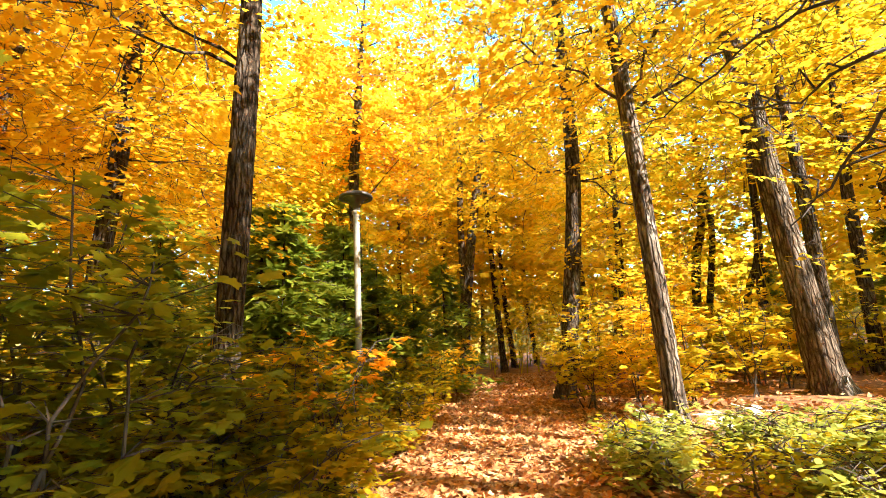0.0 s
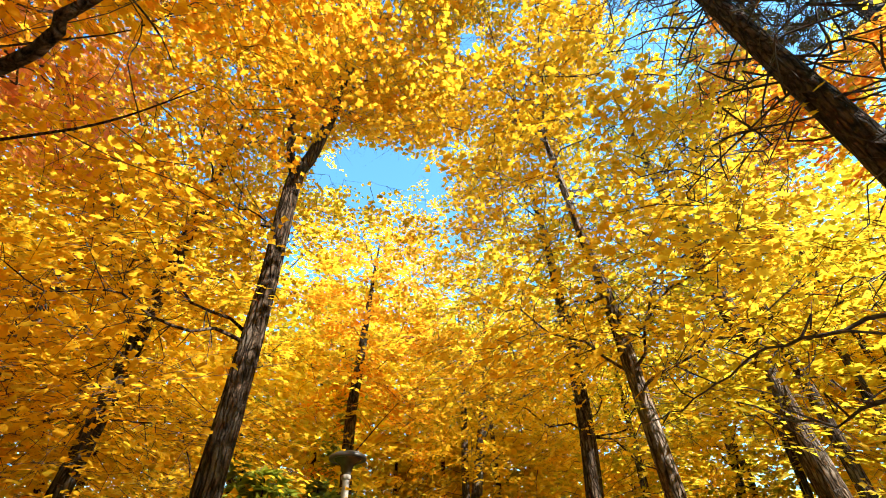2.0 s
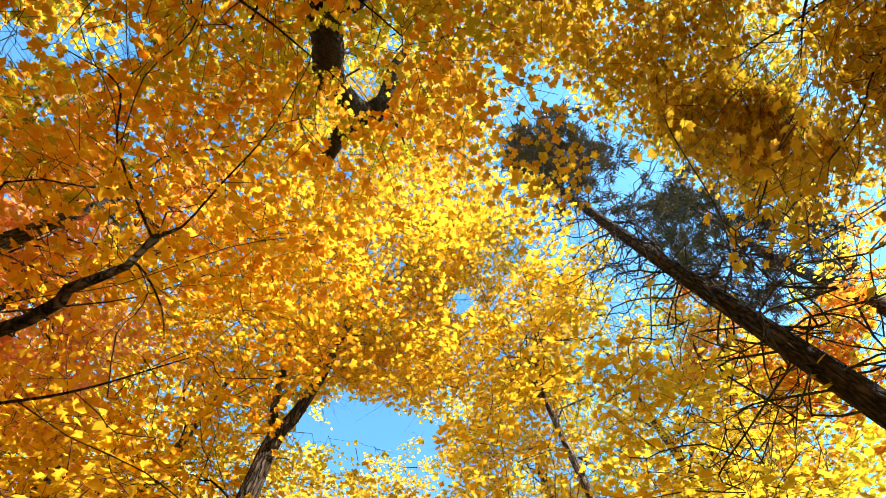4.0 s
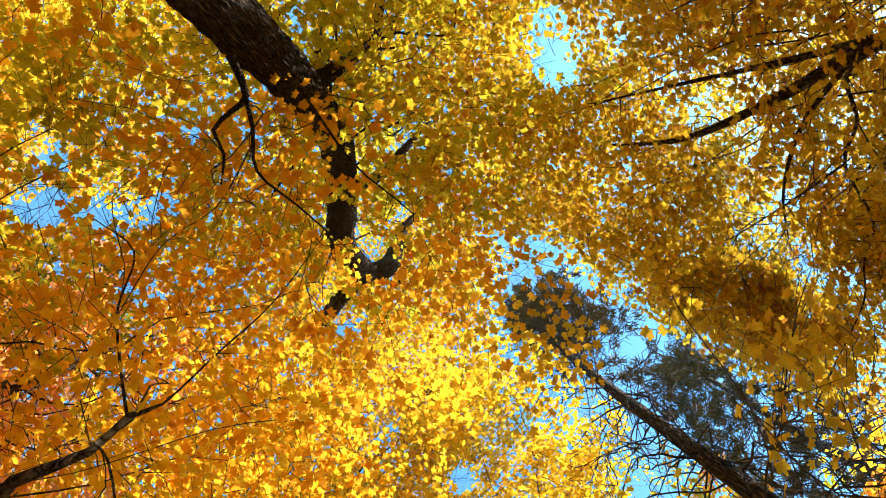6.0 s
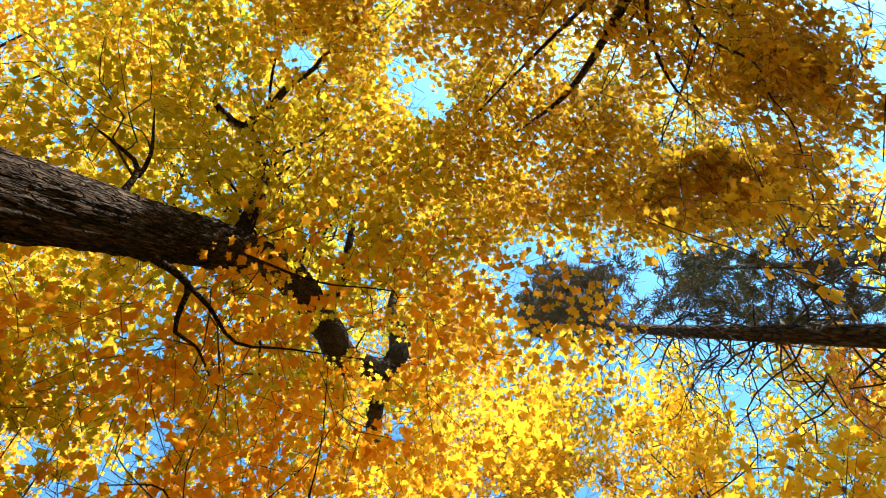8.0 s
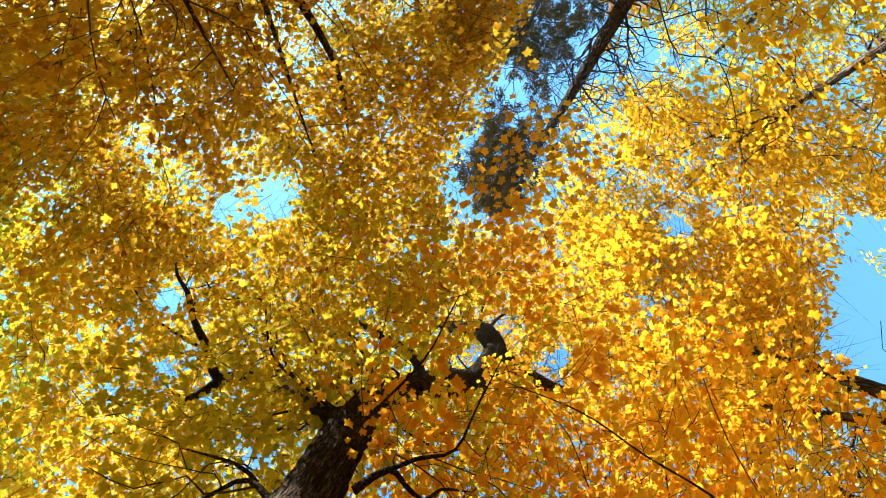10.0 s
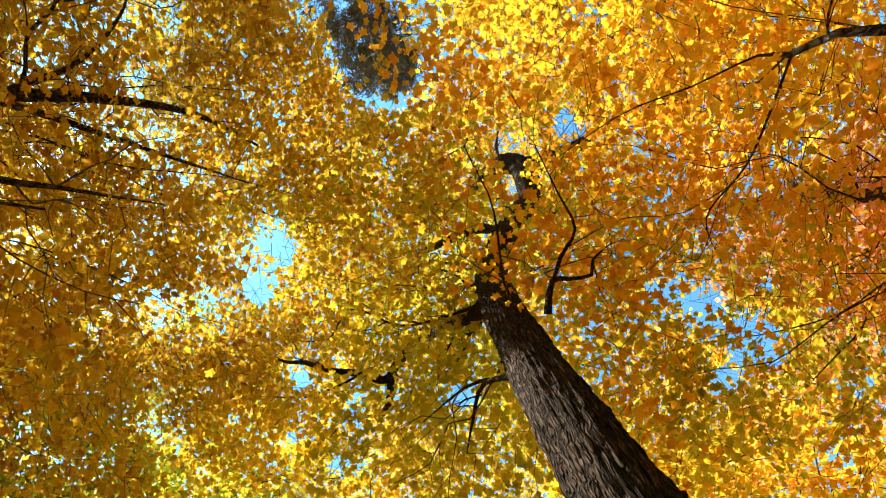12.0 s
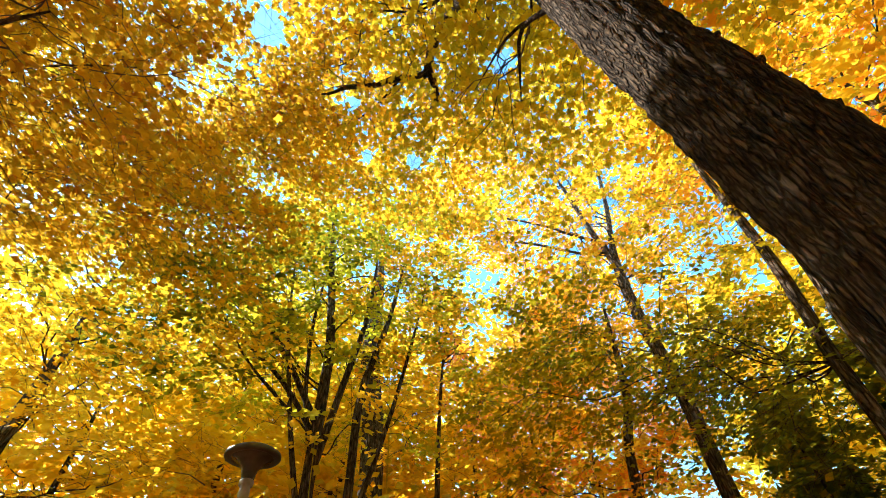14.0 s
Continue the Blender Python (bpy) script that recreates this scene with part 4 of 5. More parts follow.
sun_side = [(3.5, -1.0, 7.3, 2.8, 2.1, 1.0, 330), (5.4, -2.2, 6.6, 1.9, 2.0, 1.3, 110), (3.4, -3.2, 6.8, 1.9, 1.5, 1.2, 120), (1.7, -0.6, 7.9, 1.1, 1.2, 0.7, 80), (4.6, 0.4, 7.6, 1.6, 0.85, 0.9, 120), (2.6, -3.2, 7.8, 1.6, 1.3, 1.0, 80), (3.4, -4.4, 6.4, 1.6, 1.3, 1.1, 80), (3.2, -5.6, 5.6, 1.5, 1.2, 1.2, 70, leaf_gold), (4.4, -3.6, 8.4, 1.6, 1.4, 1.0, 55), (6.4, -0.3, 7.2, 1.7, 1.5, 1.0, 170), (6.5, 0.9, 7.6, 1.3, 1.0, 0.8, 90)]
# the first row is a crown added towards the sun to shade the others
low_and_shade_sprays = [(7.5, -1.1, 9.6, 2.0, 1.6, 1.2, 140), (3.4, 1.25, 5.1, 0.6, 0.5, 0.4, 4), (5.5, 0.8, 7.1, 1.4, 0.7, 0.9, 100), (4.9, 0.4, 5.8, 0.8, 0.6, 0.4, 30), (3.8, 0.8, 7.4, 1.2, 0.6, 0.7, 50), (2.75, 1.5, 4.85, 0.45, 0.35, 0.25, 3), (3.0, -2.6, 4.9, 0.9, 0.8, 0.6, 36), (4.4, -2.8, 4.6, 1.2, 1.0, 0.9, 60)]
maple("spreading maple with long dark limbs and dense ochre leaves", (7.0, -2.8), [(7.0, -2.8, -0.05, 0.3), (6.9, -2.75, 1.5, 0.25), (6.7, -2.6, 3.4, 0.22), (6.8, -2.6, 5.5, 0.18), (7.0, -2.6, 8.5, 0.08), (7.0, -2.5, 11, 0.02)],
      sun_side + low_and_shade_sprays, leaf_ochre,
      limbs=long_limbs + side_limbs, seed=9.0, per=30, auto=6, limb_r=0.018, shape=BROAD, size=0.051, fill=0.98)
maple("maple with low limbs and orange-gold leaves over the path", (-4.6, 1.9), [(-4.6, 1.9, -0.05, 0.2), (-4.5, 1.9, 1.5, 0.17), (-4.3, 1.9, 3.0, 0.15), (-4.3, 1.9, 5.5, 0.11), (-4.2, 1.8, 8, 0.05), (-4.1, 1.7, 10, 0.015)],
      [(-3.4, 1.4, 7.0, 1.9, 1.9, 1.6, 155, leaf_amber), (-1.9, 1.2, 6.6, 1.3, 1.3, 0.9, 90, leaf_amber), (-4.0, -0.6, 7.0, 1.6, 1.5, 1.4, 50, leaf_amber), (-3.8, -0.4, 6.6, 1.5, 1.4, 0.8, 35, leaf_lime), (-1.6, 2.4, 7.4, 1.2, 1.2, 1.0, 70), (-1.9, 1.5, 4.9, 0.7, 0.5, 0.35, 12), (-3.9, 0.0, 6.3, 1.0, 1.0, 0.6, 40, leaf_lime), (-5.3, 0.6, 8.2, 0.9, 0.9, 0.8, 45, leaf_green)], leaf_gold,
      limbs=[[(-4.35, 1.9, 2.8, 0.06), (-3.0, 1.75, 3.4, 0.045), (-2.0, 1.58, 3.92, 0.035), (-1.86, 1.47, 4.05, 0.033), (-1.66, 1.42, 4.24, 0.024), (-1.57, 1.3, 4.4, 0.02), (-1.45, 1.27, 4.5, 0.008), (-1.28, 1.05, 4.78, 0.0065), (-1.01, 0.75, 5.0, 0.005), (-0.8, 0.3, 5.5, 0.003)],
             [(-3.2, 1.8, 3.3, 0.012), (-2.37, 2.01, 3.8, 0.009), (-1.8, 1.95, 3.82, 0.007), (-1.22, 1.82, 3.89, 0.003)],
             [(-1.64, 1.38, 4.25, 0.008), (-1.54, 1.45, 4.2, 0.006), (-1.4, 1.6, 4.05, 0.005), (-1.37, 1.74, 3.96, 0.003)],
             [(-1.56, 1.33, 4.38, 0.009), (-1.68, 1.1, 4.5, 0.008), (-1.87, 0.77, 4.75, 0.007), (-2.0, 0.42, 5.1, 0.006), (-2.35, 0.19, 5.2, 0.004)]], seed=10.0, auto=5, limb_r=0.012, shape=BROAD, size=0.052, per=30, fill=0.82)
maple("maple with a forked stem and rosy orange crown", (-5.6, 3.0), [(-5.6, 3.0, -0.05, 0.17), (-5.6, 3.0, 3, 0.13), (-5.5, 3.0, 6, 0.09), (-5.4, 3, 9.5, 0.02)], [(-5.3, 2.2, 8.1, 0.8, 0.8, 0.8, 45), (-5.9, 4.5, 8.0, 0.9, 0.9, 0.8, 50), (-5.6, 3.0, 8.6, 1.8, 1.6, 2.0, 130), (-6.6, 1.5, 8.0, 1.6, 1.6, 1.8, 90)], leaf_pink, shape=KITE, size=0.06, per=40, fill=0.66, seed=11.0)

# maples behind: the many-stemmed one, a tall bent one and neighbours
first_stems = [[(0.72, -8.08, 3.9, 0.07), (0.42, -8.14, 5.4, 0.06), (0.05, -8.2, 7.3, 0.05), (-0.1, -8.2, 9.5, 0.015)], [(0.3, -8.2, 0.1, 0.09), (0.1, -8.2, 3.6, 0.075), (0.02, -8.21, 5.5, 0.07), (-0.44, -8.29, 7.4, 0.05), (-0.8, -8.3, 9.5, 0.015)],
    [(0.72, -8.08, 4.8, 0.06), (1.3, -8.0, 5.8, 0.05), (2.0, -7.86, 6.9, 0.045), (2.8, -7.72, 8.8, 0.015)], [(0.72, -8.08, 4.6, 0.05), (1.5, -7.9, 5.6, 0.04), (2.9, -7.7, 6.8, 0.012)]]
other_stems = [[(0.74, -8.06, 3.2, 0.05), (1.15, -8.0, 4.8, 0.04), (1.55, -7.9, 6.8, 0.032), (1.8, -7.9, 9.0, 0.01)], [(0.72, -8.08, 4.2, 0.045), (1.0, -8.05, 5.4, 0.038), (1.1, -8.0, 7.2, 0.03), (0.9, -8.0, 9.6, 0.008)],
    [(0.2, -8.2, 2.8, 0.05), (-0.4, -8.1, 4.6, 0.04), (-0.9, -8.1, 6.6, 0.03), (-1.3, -8.0, 8.6, 0.008)], [(1.2, -8.0, 5.0, 0.03), (2.2, -7.8, 6.0, 0.022), (3.3, -7.5, 7.6, 0.008)]]
maple("many-stemmed young maple with yellow-green leaves", (0.7, -8.05), [(0.75, -8.05, -0.05, 0.16), (0.73, -8.06, 2.5, 0.12), (0.72, -8.08, 4.0, 0.105), (0.71, -8.09, 5.4, 0.10), (0.73, -8.08, 6.6, 0.09), (1.0, -8.03, 8.9, 0.06), (1.2, -8, 11, 0.015)],
      [(1.0, -8.0, 9.4, 2.9, 1.8, 3.4, 240), (2.7, -7.0, 7.2, 1.7, 1.2, 1.6, 130, leaf_green), (-0.7, -8.2, 8.0, 2.3, 1.5, 2.8, 130), (0.8, -8.0, 5.4, 2.8, 1.5, 1.7, 45, leaf_gold)], leaf_fresh,
      limbs=first_stems + other_stems, shape=KITE, size=0.064, per=40, fill=0.66, group="maples behind the path", seed=12.0)
maple("tall maple with bent dark stem and golden-orange crown", (-6.25, -7.8), [(-6.3, -7.78, -0.05, 0.24), (-6.27, -7.79, 2, 0.19), (-6.25, -7.8, 3.7, 0.172), (-6.26, -7.79, 5.7, 0.165), (-6.17, -7.87, 7.5, 0.16), (-6.24, -7.88, 9.2, 0.13), (-6.5, -7.9, 10.4, 0.09), (-6.82, -7.9, 11.7, 0.075), (-7.36, -7.9, 14.5, 0.04), (-7.7, -7.9, 16.0, 0.012)],
      [(-4.6, -8.0, 11.2, 3.0, 2.0, 3.0, 320, leaf_amber), (-3.4, -8.4, 7.8, 2.2, 1.6, 2.2, 160), (-7.0, -7.0, 9.6, 2.2, 1.8, 3.0, 170), (-5.2, -8.6, 5.4, 2.0, 1.4, 1.4, 60, leaf_yellow), (-5.8, -9.4, 4.4, 2.4, 1.4, 1.7, 70, leaf_gold), (-6.6, -8.6, 5.2, 1.9, 1.4, 2.2, 70), (-3.0, -9.6, 4.6, 2.2, 1.4, 1.6, 55, leaf_gold)], leaf_gold, girth=0.85,
      limbs=[[(-6.24, -7.88, 9.1, 0.1), (-6.1, -7.9, 9.9, 0.085), (-5.95, -7.9, 10.55, 0.075), (-5.7, -7.9, 12.2, 0.05), (-5.5, -7.9, 13.6, 0.012)], [(-6.2, -7.88, 9.7, 0.045), (-5.45, -7.9, 9.55, 0.038), (-4.03, -7.9, 9.78, 0.028), (-2.8, -7.9, 9.74, 0.008)], [(-6.07, -7.9, 10.1, 0.045), (-5.3, -7.9, 10.3, 0.036), (-4.53, -7.9, 10.59, 0.028), (-2.68, -7.9, 10.93, 0.008)],
             [(-5.8, -7.9, 11.6, 0.035), (-6.0, -7.95, 12.8, 0.024), (-5.8, -8.0, 14.0, 0.008)], [(-7.0, -7.9, 12.4, 0.035), (-6.6, -7.95, 13.6, 0.025), (-6.5, -8.0, 15.2, 0.008)]], shape=KITE, size=0.064, per=40, fill=0.66, group="maples behind the path", seed=13.0)
maple("dark maple trunk among yellow-green leaves", (-5.1, -3.9), [(-5.0, -3.98, -0.05, 0.14), (-5.03, -3.95, 3.4, 0.1), (-5.08, -3.89, 4.25, 0.098), (-5.13, -3.81, 5.35, 0.09), (-5.2, -3.8, 8, 0.05), (-5.2, -3.8, 10, 0.015)],
      [(-5.4, -3.8, 8.0, 1.5, 1.5, 1.6, 110), (-4.3, -5.6, 5.2, 1.8, 1.3, 0.5, 70, leaf_shrub), (-4.0, -5.6, 5.0, 1.7, 1.2, 0.4, 45, leaf_green), (-5.2, -4.9, 3.8, 1.3, 1.1, 0.7, 95, leaf_green), (-2.6, -6.4, 4.4, 1.3, 1.0, 0.5, 60, leaf_shrub)], leaf_lime, group="maples behind the path", seed=14.0, sides=18, girth=0.75, limb_r=0.012)
maple("second dark trunk close beside another maple", (-4.42, -3.15), [(-4.4, -3.16, -0.05, 0.15), (-4.42, -3.14, 3.4, 0.115), (-4.46, -3.1, 3.9, 0.108), (-4.6, -3.0, 6, 0.07), (-4.7, -2.9, 8.5, 0.02)],
      [(-4.9, -2.4, 8.6, 1.4, 1.3, 1.2, 80)], leaf_gold, group="maples behind the path", seed=15.0)
maple("broad dark maple trunk with ragged top, thin leaves", (-0.2, -11), [(-0.4, -11, -0.05, 0.35), (-0.3, -11, 3, 0.28), (-0.28, -11, 5.9, 0.265), (-0.1, -11, 7.8, 0.26), (-0.13, -11, 9.6, 0.22), (-0.2, -11, 12, 0.08)],
      [(-0.2, -11, 12, 2.6, 2.2, 2.4, 150), (-2.2, -11, 7.0, 1.6, 1.5, 1.3, 60)], leaf_gold, shape=KITE, size=0.064, per=40, fill=0.66, group="maples behind the path", seed=16.0)
maple("slim maple stem before an orange thicket", (-5.0, -8.4), [(-4.7, -8.4, 0, 0.12), (-4.96, -8.36, 4.1, 0.092), (-5.34, -8.22, 5.7, 0.085), (-5.6, -8.2, 8, 0.03)], [(-5.0, -9.0, 5.0, 1.6, 1.4, 1.4, 45)], leaf_orange, shape=KITE, size=0.064, per=40, fill=0.66, group="maples behind the path", seed=17.0)

maple("nearly bare young maple with fine dark twigs", (-1.4, -8.9), [(-1.3, -8.9, -0.05, 0.07), (-1.4, -8.85, 3.5, 0.05), (-1.6, -8.8, 6.2, 0.03), (-1.9, -8.7, 8.2, 0.008)],
      [(-1.75, -8.7, 7.3, 1.3, 0.8, 1.1, 52)], leaf_orange, shape=KITE, size=0.05, per=4, auto=40, low=0.5, group="maples behind the path", seed=46.0)
maple("rosy maple far behind the golden ones", (-4.9, -12.6), [(-4.9, -12.6, -0.05, 0.15), (-4.8, -12.5, 4, 0.11), (-4.8, -12.4, 10.5, 0.015)],
      [(-4.8, -12.2, 8.4, 1.9, 1.6, 2.4, 150)], leaf_pink, shape=KITE, size=0.064, per=40, group="maples behind the path", seed=45.0)
maple("lime-yellow maple beyond the second lamp", (7.4, -4.6), [(7.4, -4.6, -0.05, 0.16), (7.2, -4.7, 3, 0.12), (6.4, -5.0, 6, 0.08), (4.6, -5.4, 9.5, 0.015)],
      [(3.4, -5.4, 8.0, 1.6, 1.4, 1.5, 110), (5.2, -5.2, 9.4, 1.8, 1.6, 2.0, 120, leaf_gold)], leaf_lime, group="maples behind the path", seed=41.0)
maple("golden maple filling the wood behind the lamp", (5.8, -8.6), [(5.8, -8.6, -0.05, 0.18), (5.7, -8.6, 4, 0.13), (5.5, -8.5, 10, 0.02)],
      [(5.2, -8.0, 7.2, 3.0, 2.2, 4.2, 250), (4.0, -8.6, 4.2, 2.4, 1.8, 2.0, 90)], leaf_yellow, shape=KITE, size=0.064, per=40, fill=0.66, spread=0.5, auto=12, group="maples behind the path", seed=42.0)
maple("orange maple deep in the wood", (-8.2, -2.6), [(-8.2, -2.6, -0.05, 0.2), (-8.1, -2.6, 4, 0.14), (-8, -2.6, 11, 0.02)],
      [(-8.0, -2.4, 9.4, 2.4, 2.2, 3.2, 150, leaf_orange), (-8.0, -2.2, 9.4, 2.6, 2.4, 3.4, 90), (-7.6, 0.4, 8.6, 2.0, 1.8, 2.4, 140, leaf_gold)], leaf_amber, shape=KITE, size=0.064, per=40, fill=0.66, spread=0.5, group="maples behind the path", seed=43.0)
maple("red-orange maple beyond the pines", (8.6, 6.1), [(8.6, 6.1, -0.05, 0.18), (8.5, 6.1, 4, 0.13), (8.4, 6.0, 11.4, 0.02)],
      [(6.1, 5.3, 8.9, 0.9, 0.9, 1.0, 60), (6.6, 4.7, 8.0, 0.9, 0.9, 0.9, 60), (8.4, 6.0, 9.6, 2.0, 1.8, 2.2, 180), (8.6, 5.6, 5.6, 1.8, 1.4, 1.6, 90, leaf_yellow)], leaf_orange, shape=KITE, size=0.064, per=40, fill=0.66, seed=44.0)

# maples further along the path
maple("orange maple with a narrow crown behind the lamp", (-2.35, 11.45), [(-2.3, 11.46, -0.05, 0.17), (-2.3, 11.46, 1.3, 0.136), (-2.42, 11.44, 5.0, 0.132), (-2.33, 11.46, 6.7, 0.12), (-2.15, 11.49, 9.3, 0.06), (-2.0, 11.5, 11, 0.02)],
      [(-2.1, 11.4, 8.5, 2.1, 1.6, 2.9, 300), (-1.2, 10.8, 6.2, 1.6, 1.2, 1.2, 60, leaf_gold)], leaf_amber, shape=KITE, size=0.064, per=40, fill=0.66, seed=18.0)
maple("fork-stemmed golden maple beside the path's bend", (0.3, 15.03), [(0.1, 15.04, -0.05, 0.24), (0.25, 15.04, 1.6, 0.2), (0.62, 15.02, 4.1, 0.165), (1.28, 14.98, 8.1, 0.10), (1.5, 15, 11.5, 0.02)],
      [(0.7, 14.8, 8.4, 2.2, 2.0, 3.4, 300), (-0.4, 14.4, 4.8, 1.7, 1.4, 1.2, 70)], leaf_yellow, limbs=[[(0.3, 15.03, 2.2, 0.12), (0.36, 15.03, 4.9, 0.11), (0.5, 15.02, 7.8, 0.08), (0.5, 15, 10.5, 0.02)]], shape=KITE, size=0.064, per=40, fill=0.66, seed=19.0)
maple("dark slim maple before a yellow thicket", (6.9, 13.6), [(6.6, 13.7, 0, 0.2), (6.78, 13.65, 0.8, 0.16), (7.07, 13.52, 3.0, 0.16), (7.38, 13.38, 4.3, 0.13), (7.7, 13.3, 8, 0.05), (7.8, 13.3, 10, 0.02)], [(7.0, 13, 7.6, 2.6, 2.0, 3.2, 260)], leaf_lime, shape=KITE, size=0.064, per=40, fill=0.66, seed=20.0, girth=0.75)
maple("thin maple pole before a yellow thicket", (7.2, 13.6), [(7.0, 13.65, 0, 0.14), (7.15, 13.6, 1.2, 0.125), (7.58, 13.4, 3.6, 0.112), (7.61, 13.39, 4.7, 0.1), (7.6, 13.4, 7.5, 0.03)], [(6.2, 12.6, 4.4, 1.6, 1.4, 1.6, 110)], leaf_lime, shape=KITE, size=0.064, per=40, fill=0.66, seed=21.0, girth=0.75)
maple("crooked thin maple near the lane", (6.75, 11.4), [(6.65, 11.46, 0, 0.1), (6.67, 11.45, 0.3, 0.09), (6.93, 11.3, 1.8, 0.08), (7.23, 11.12, 2.8, 0.065), (7.4, 11, 5, 0.02)], [(7.2, 11, 4.8, 1.2, 1.0, 1.2, 60)], leaf_yellow, shape=KITE, size=0.064, per=40, fill=0.66, seed=22.0, auto=3)
maple("pale slim maple near the lane", (6.85, 11.0), [(6.82, 11, -0.05, 0.15), (6.85, 10.96, 0.3, 0.135), (7.0, 10.87, 2.2, 0.128), (7.17, 10.76, 4.0, 0.105), (7.3, 10.7, 7.5, 0.03)], [(7.4, 10.4, 6.6, 1.8, 1.5, 2.2, 140)], leaf_yellow, shape=KITE, size=0.064, per=40, fill=0.66, seed=23.0, girth=0.75, bark=bark_pale)
maple("dark maple trunk near the lane with yellow crown", (7.7, 9.3), [(7.68, 9.3, -0.05, 0.17), (7.7, 9.29, 0.1, 0.15), (7.77, 9.22, 1.7, 0.148), (7.84, 9.15, 3.5, 0.132), (7.94, 9.05, 4.6, 0.112), (8.1, 9, 8, 0.03)], [(8.2, 8.8, 6.6, 2.2, 1.8, 2.6, 180)], leaf_yellow, shape=KITE, size=0.064, per=40, fill=0.66, seed=24.0, girth=0.75)
maple("slim maple half hidden in yellow leaves", (4.7, 13.8), [(4.5, 13.85, 0, 0.19), (4.72, 13.79, 1.6, 0.164), (4.98, 13.71, 3.5, 0.15), (5.2, 13.6, 8, 0.05)], [(4.4, 13.4, 7.4, 2.4, 1.8, 3.6, 280)], leaf_yellow, shape=KITE, size=0.064, per=40, fill=0.66, seed=25.0, girth=0.75)
maple("gold maple in the wood behind the firs", (-5.0, 10.5), [(-5, 10.5, 0, 0.18), (-5, 10.5, 5, 0.12), (-4.9, 10.4, 10, 0.03)], [(-5.0, 10.2, 8.0, 2.2, 2.0, 3.8, 260), (-6.0, 9.0, 4.0, 2.0, 1.6, 1.4, 60)], leaf_yellow, shape=KITE, size=0.064, per=40, fill=0.66, seed=26.0)

# ---- the far wood: a few maples repeated all round ----
sorts = []
for k, tint in enumerate((leaf_far, leaf_far, leaf_far)):
    h = (11.0, 13.0, 9.5)[k]
    sorts.append(maple("distant maple with full autumn crown", (0, 300 + 20 * k), [(0, 300 + 20 * k, -0.1, 0.13), (0.25, 300 + 20 * k, h * 0.35, 0.10), (0.1, 300.2 + 20 * k, h, 0.015)],
                       [(0, 300 + 20 * k, h * 0.66, 2.6, 2.6, h * 0.36, 270)], tint, shape=KITE, size=0.14, per=20, spread=0.7, auto=6, low=0.2, sides=8, step=0.6, rough=0.0, twiggy=False, fill=1.0, group="maples of the far wood", seed=30.0 + k))
spots = []
for ring_r, count, start in ((12.6, 11, 0.4), (17.5, 16, 0.1), (23.5, 18, 0.25)):
    for k in range(count):
        a = 2 * math.pi * (k + start) / count + rng.uniform(-0.08, 0.08)
        r = ring_r + rng.uniform(-1.6, 1.6)
        x, y = r * math.sin(a), r * math.cos(a) + 1
        if (abs(x - path_mid(max(y, 0))) < 2.2 and 0 < y < 15) or (r < 14.5 and abs(x) < 8.5 and y > 0) or (r < 14.5 and y < 0 and -7.5 < x < 3) or (r < 15.5 and 68 < math.degrees(math.atan2(x, y)) < 150):
            continue
        spots.append((x, y))
spots += [(-3.2, -14.0), (0.6, -15.2), (3.6, -13.6), (6.8, -13.0), (1.6, -19.5), (-4.4, -19.0), (-6.3, 14.2), (-9.6, 13.2), (-4.2, 17.4), (-2.4, 19.4), (-7.8, 17.5), (-12.2, 10.4), (2.4, 20.5), (5.0, 18.6), (-0.6, 20.2), (3.9, 23.5), (1.2, 24.0)]
for k, (x, y) in enumerate(spots):
    copy_thing(sorts[k % 3], pose(x, y, 0, 0, 0, rng.uniform(0, 360)))
for k, s in enumerate(sorts):
    s.location = ((14.5, -13.5, 3.0)[k], (16.0, 9.0, -17.0)[k], 0)

g = Geo()
for k in range(170):
    a = rng.uniform(0, 2 * math.pi)
    r = rng.uniform(27, 44)
    h = rng.uniform(7, 13)
    n = 200
    d = rng.normal(0, 1, (n, 3)) * (1.5, 1.5, h * 0.24) + (r * math.sin(a), r * math.cos(a), h * 0.52)
    d[:, 2] = np.abs(d[:, 2]) + 0.1
    leaves(g, d, 0.4, 0.9, SIMPLE)
woods = new("distant_woods", g.mesh("distant_woods"))
woods.data.materials.append(leaf_far)
tagged(woods, "golden autumn woodland closing the distance", "woods", kind="stuff")


far_wood = plain_material("far_wood", (0.05, 0.04, 0.012), (0.42, 0.27, 0.02), 0.9, 0.9, 0.0, 0.0)
g = Geo()
a = np.linspace(0, 2 * math.pi, 241)
h = np.array([8.0 + 2.5 * noise.noise((math.cos(t) * 9, math.sin(t) * 9, 0)) + 1.6 * noise.noise((math.cos(t) * 40, math.sin(t) * 40, 2)) for t in a])
rr = 52 + 1.5 * np.sin(a * 23)
low, high = np.stack([rr * np.sin(a), rr * np.cos(a), a * 0 - 0.5], 1), np.stack([rr * 1.05 * np.sin(a), rr * 1.05 * np.cos(a), h], 1)
k = np.arange(240)
g.add(np.vstack([low, high]), np.stack([k, k + 1, k + 242, k + 241], 1))
hill = new("backdrop", g.mesh("backdrop", smooth=True))
hill.data.materials.append(far_wood)
tagged(hill, "dim ochre and olive far edge of the wood", "backdrop", kind="structure")


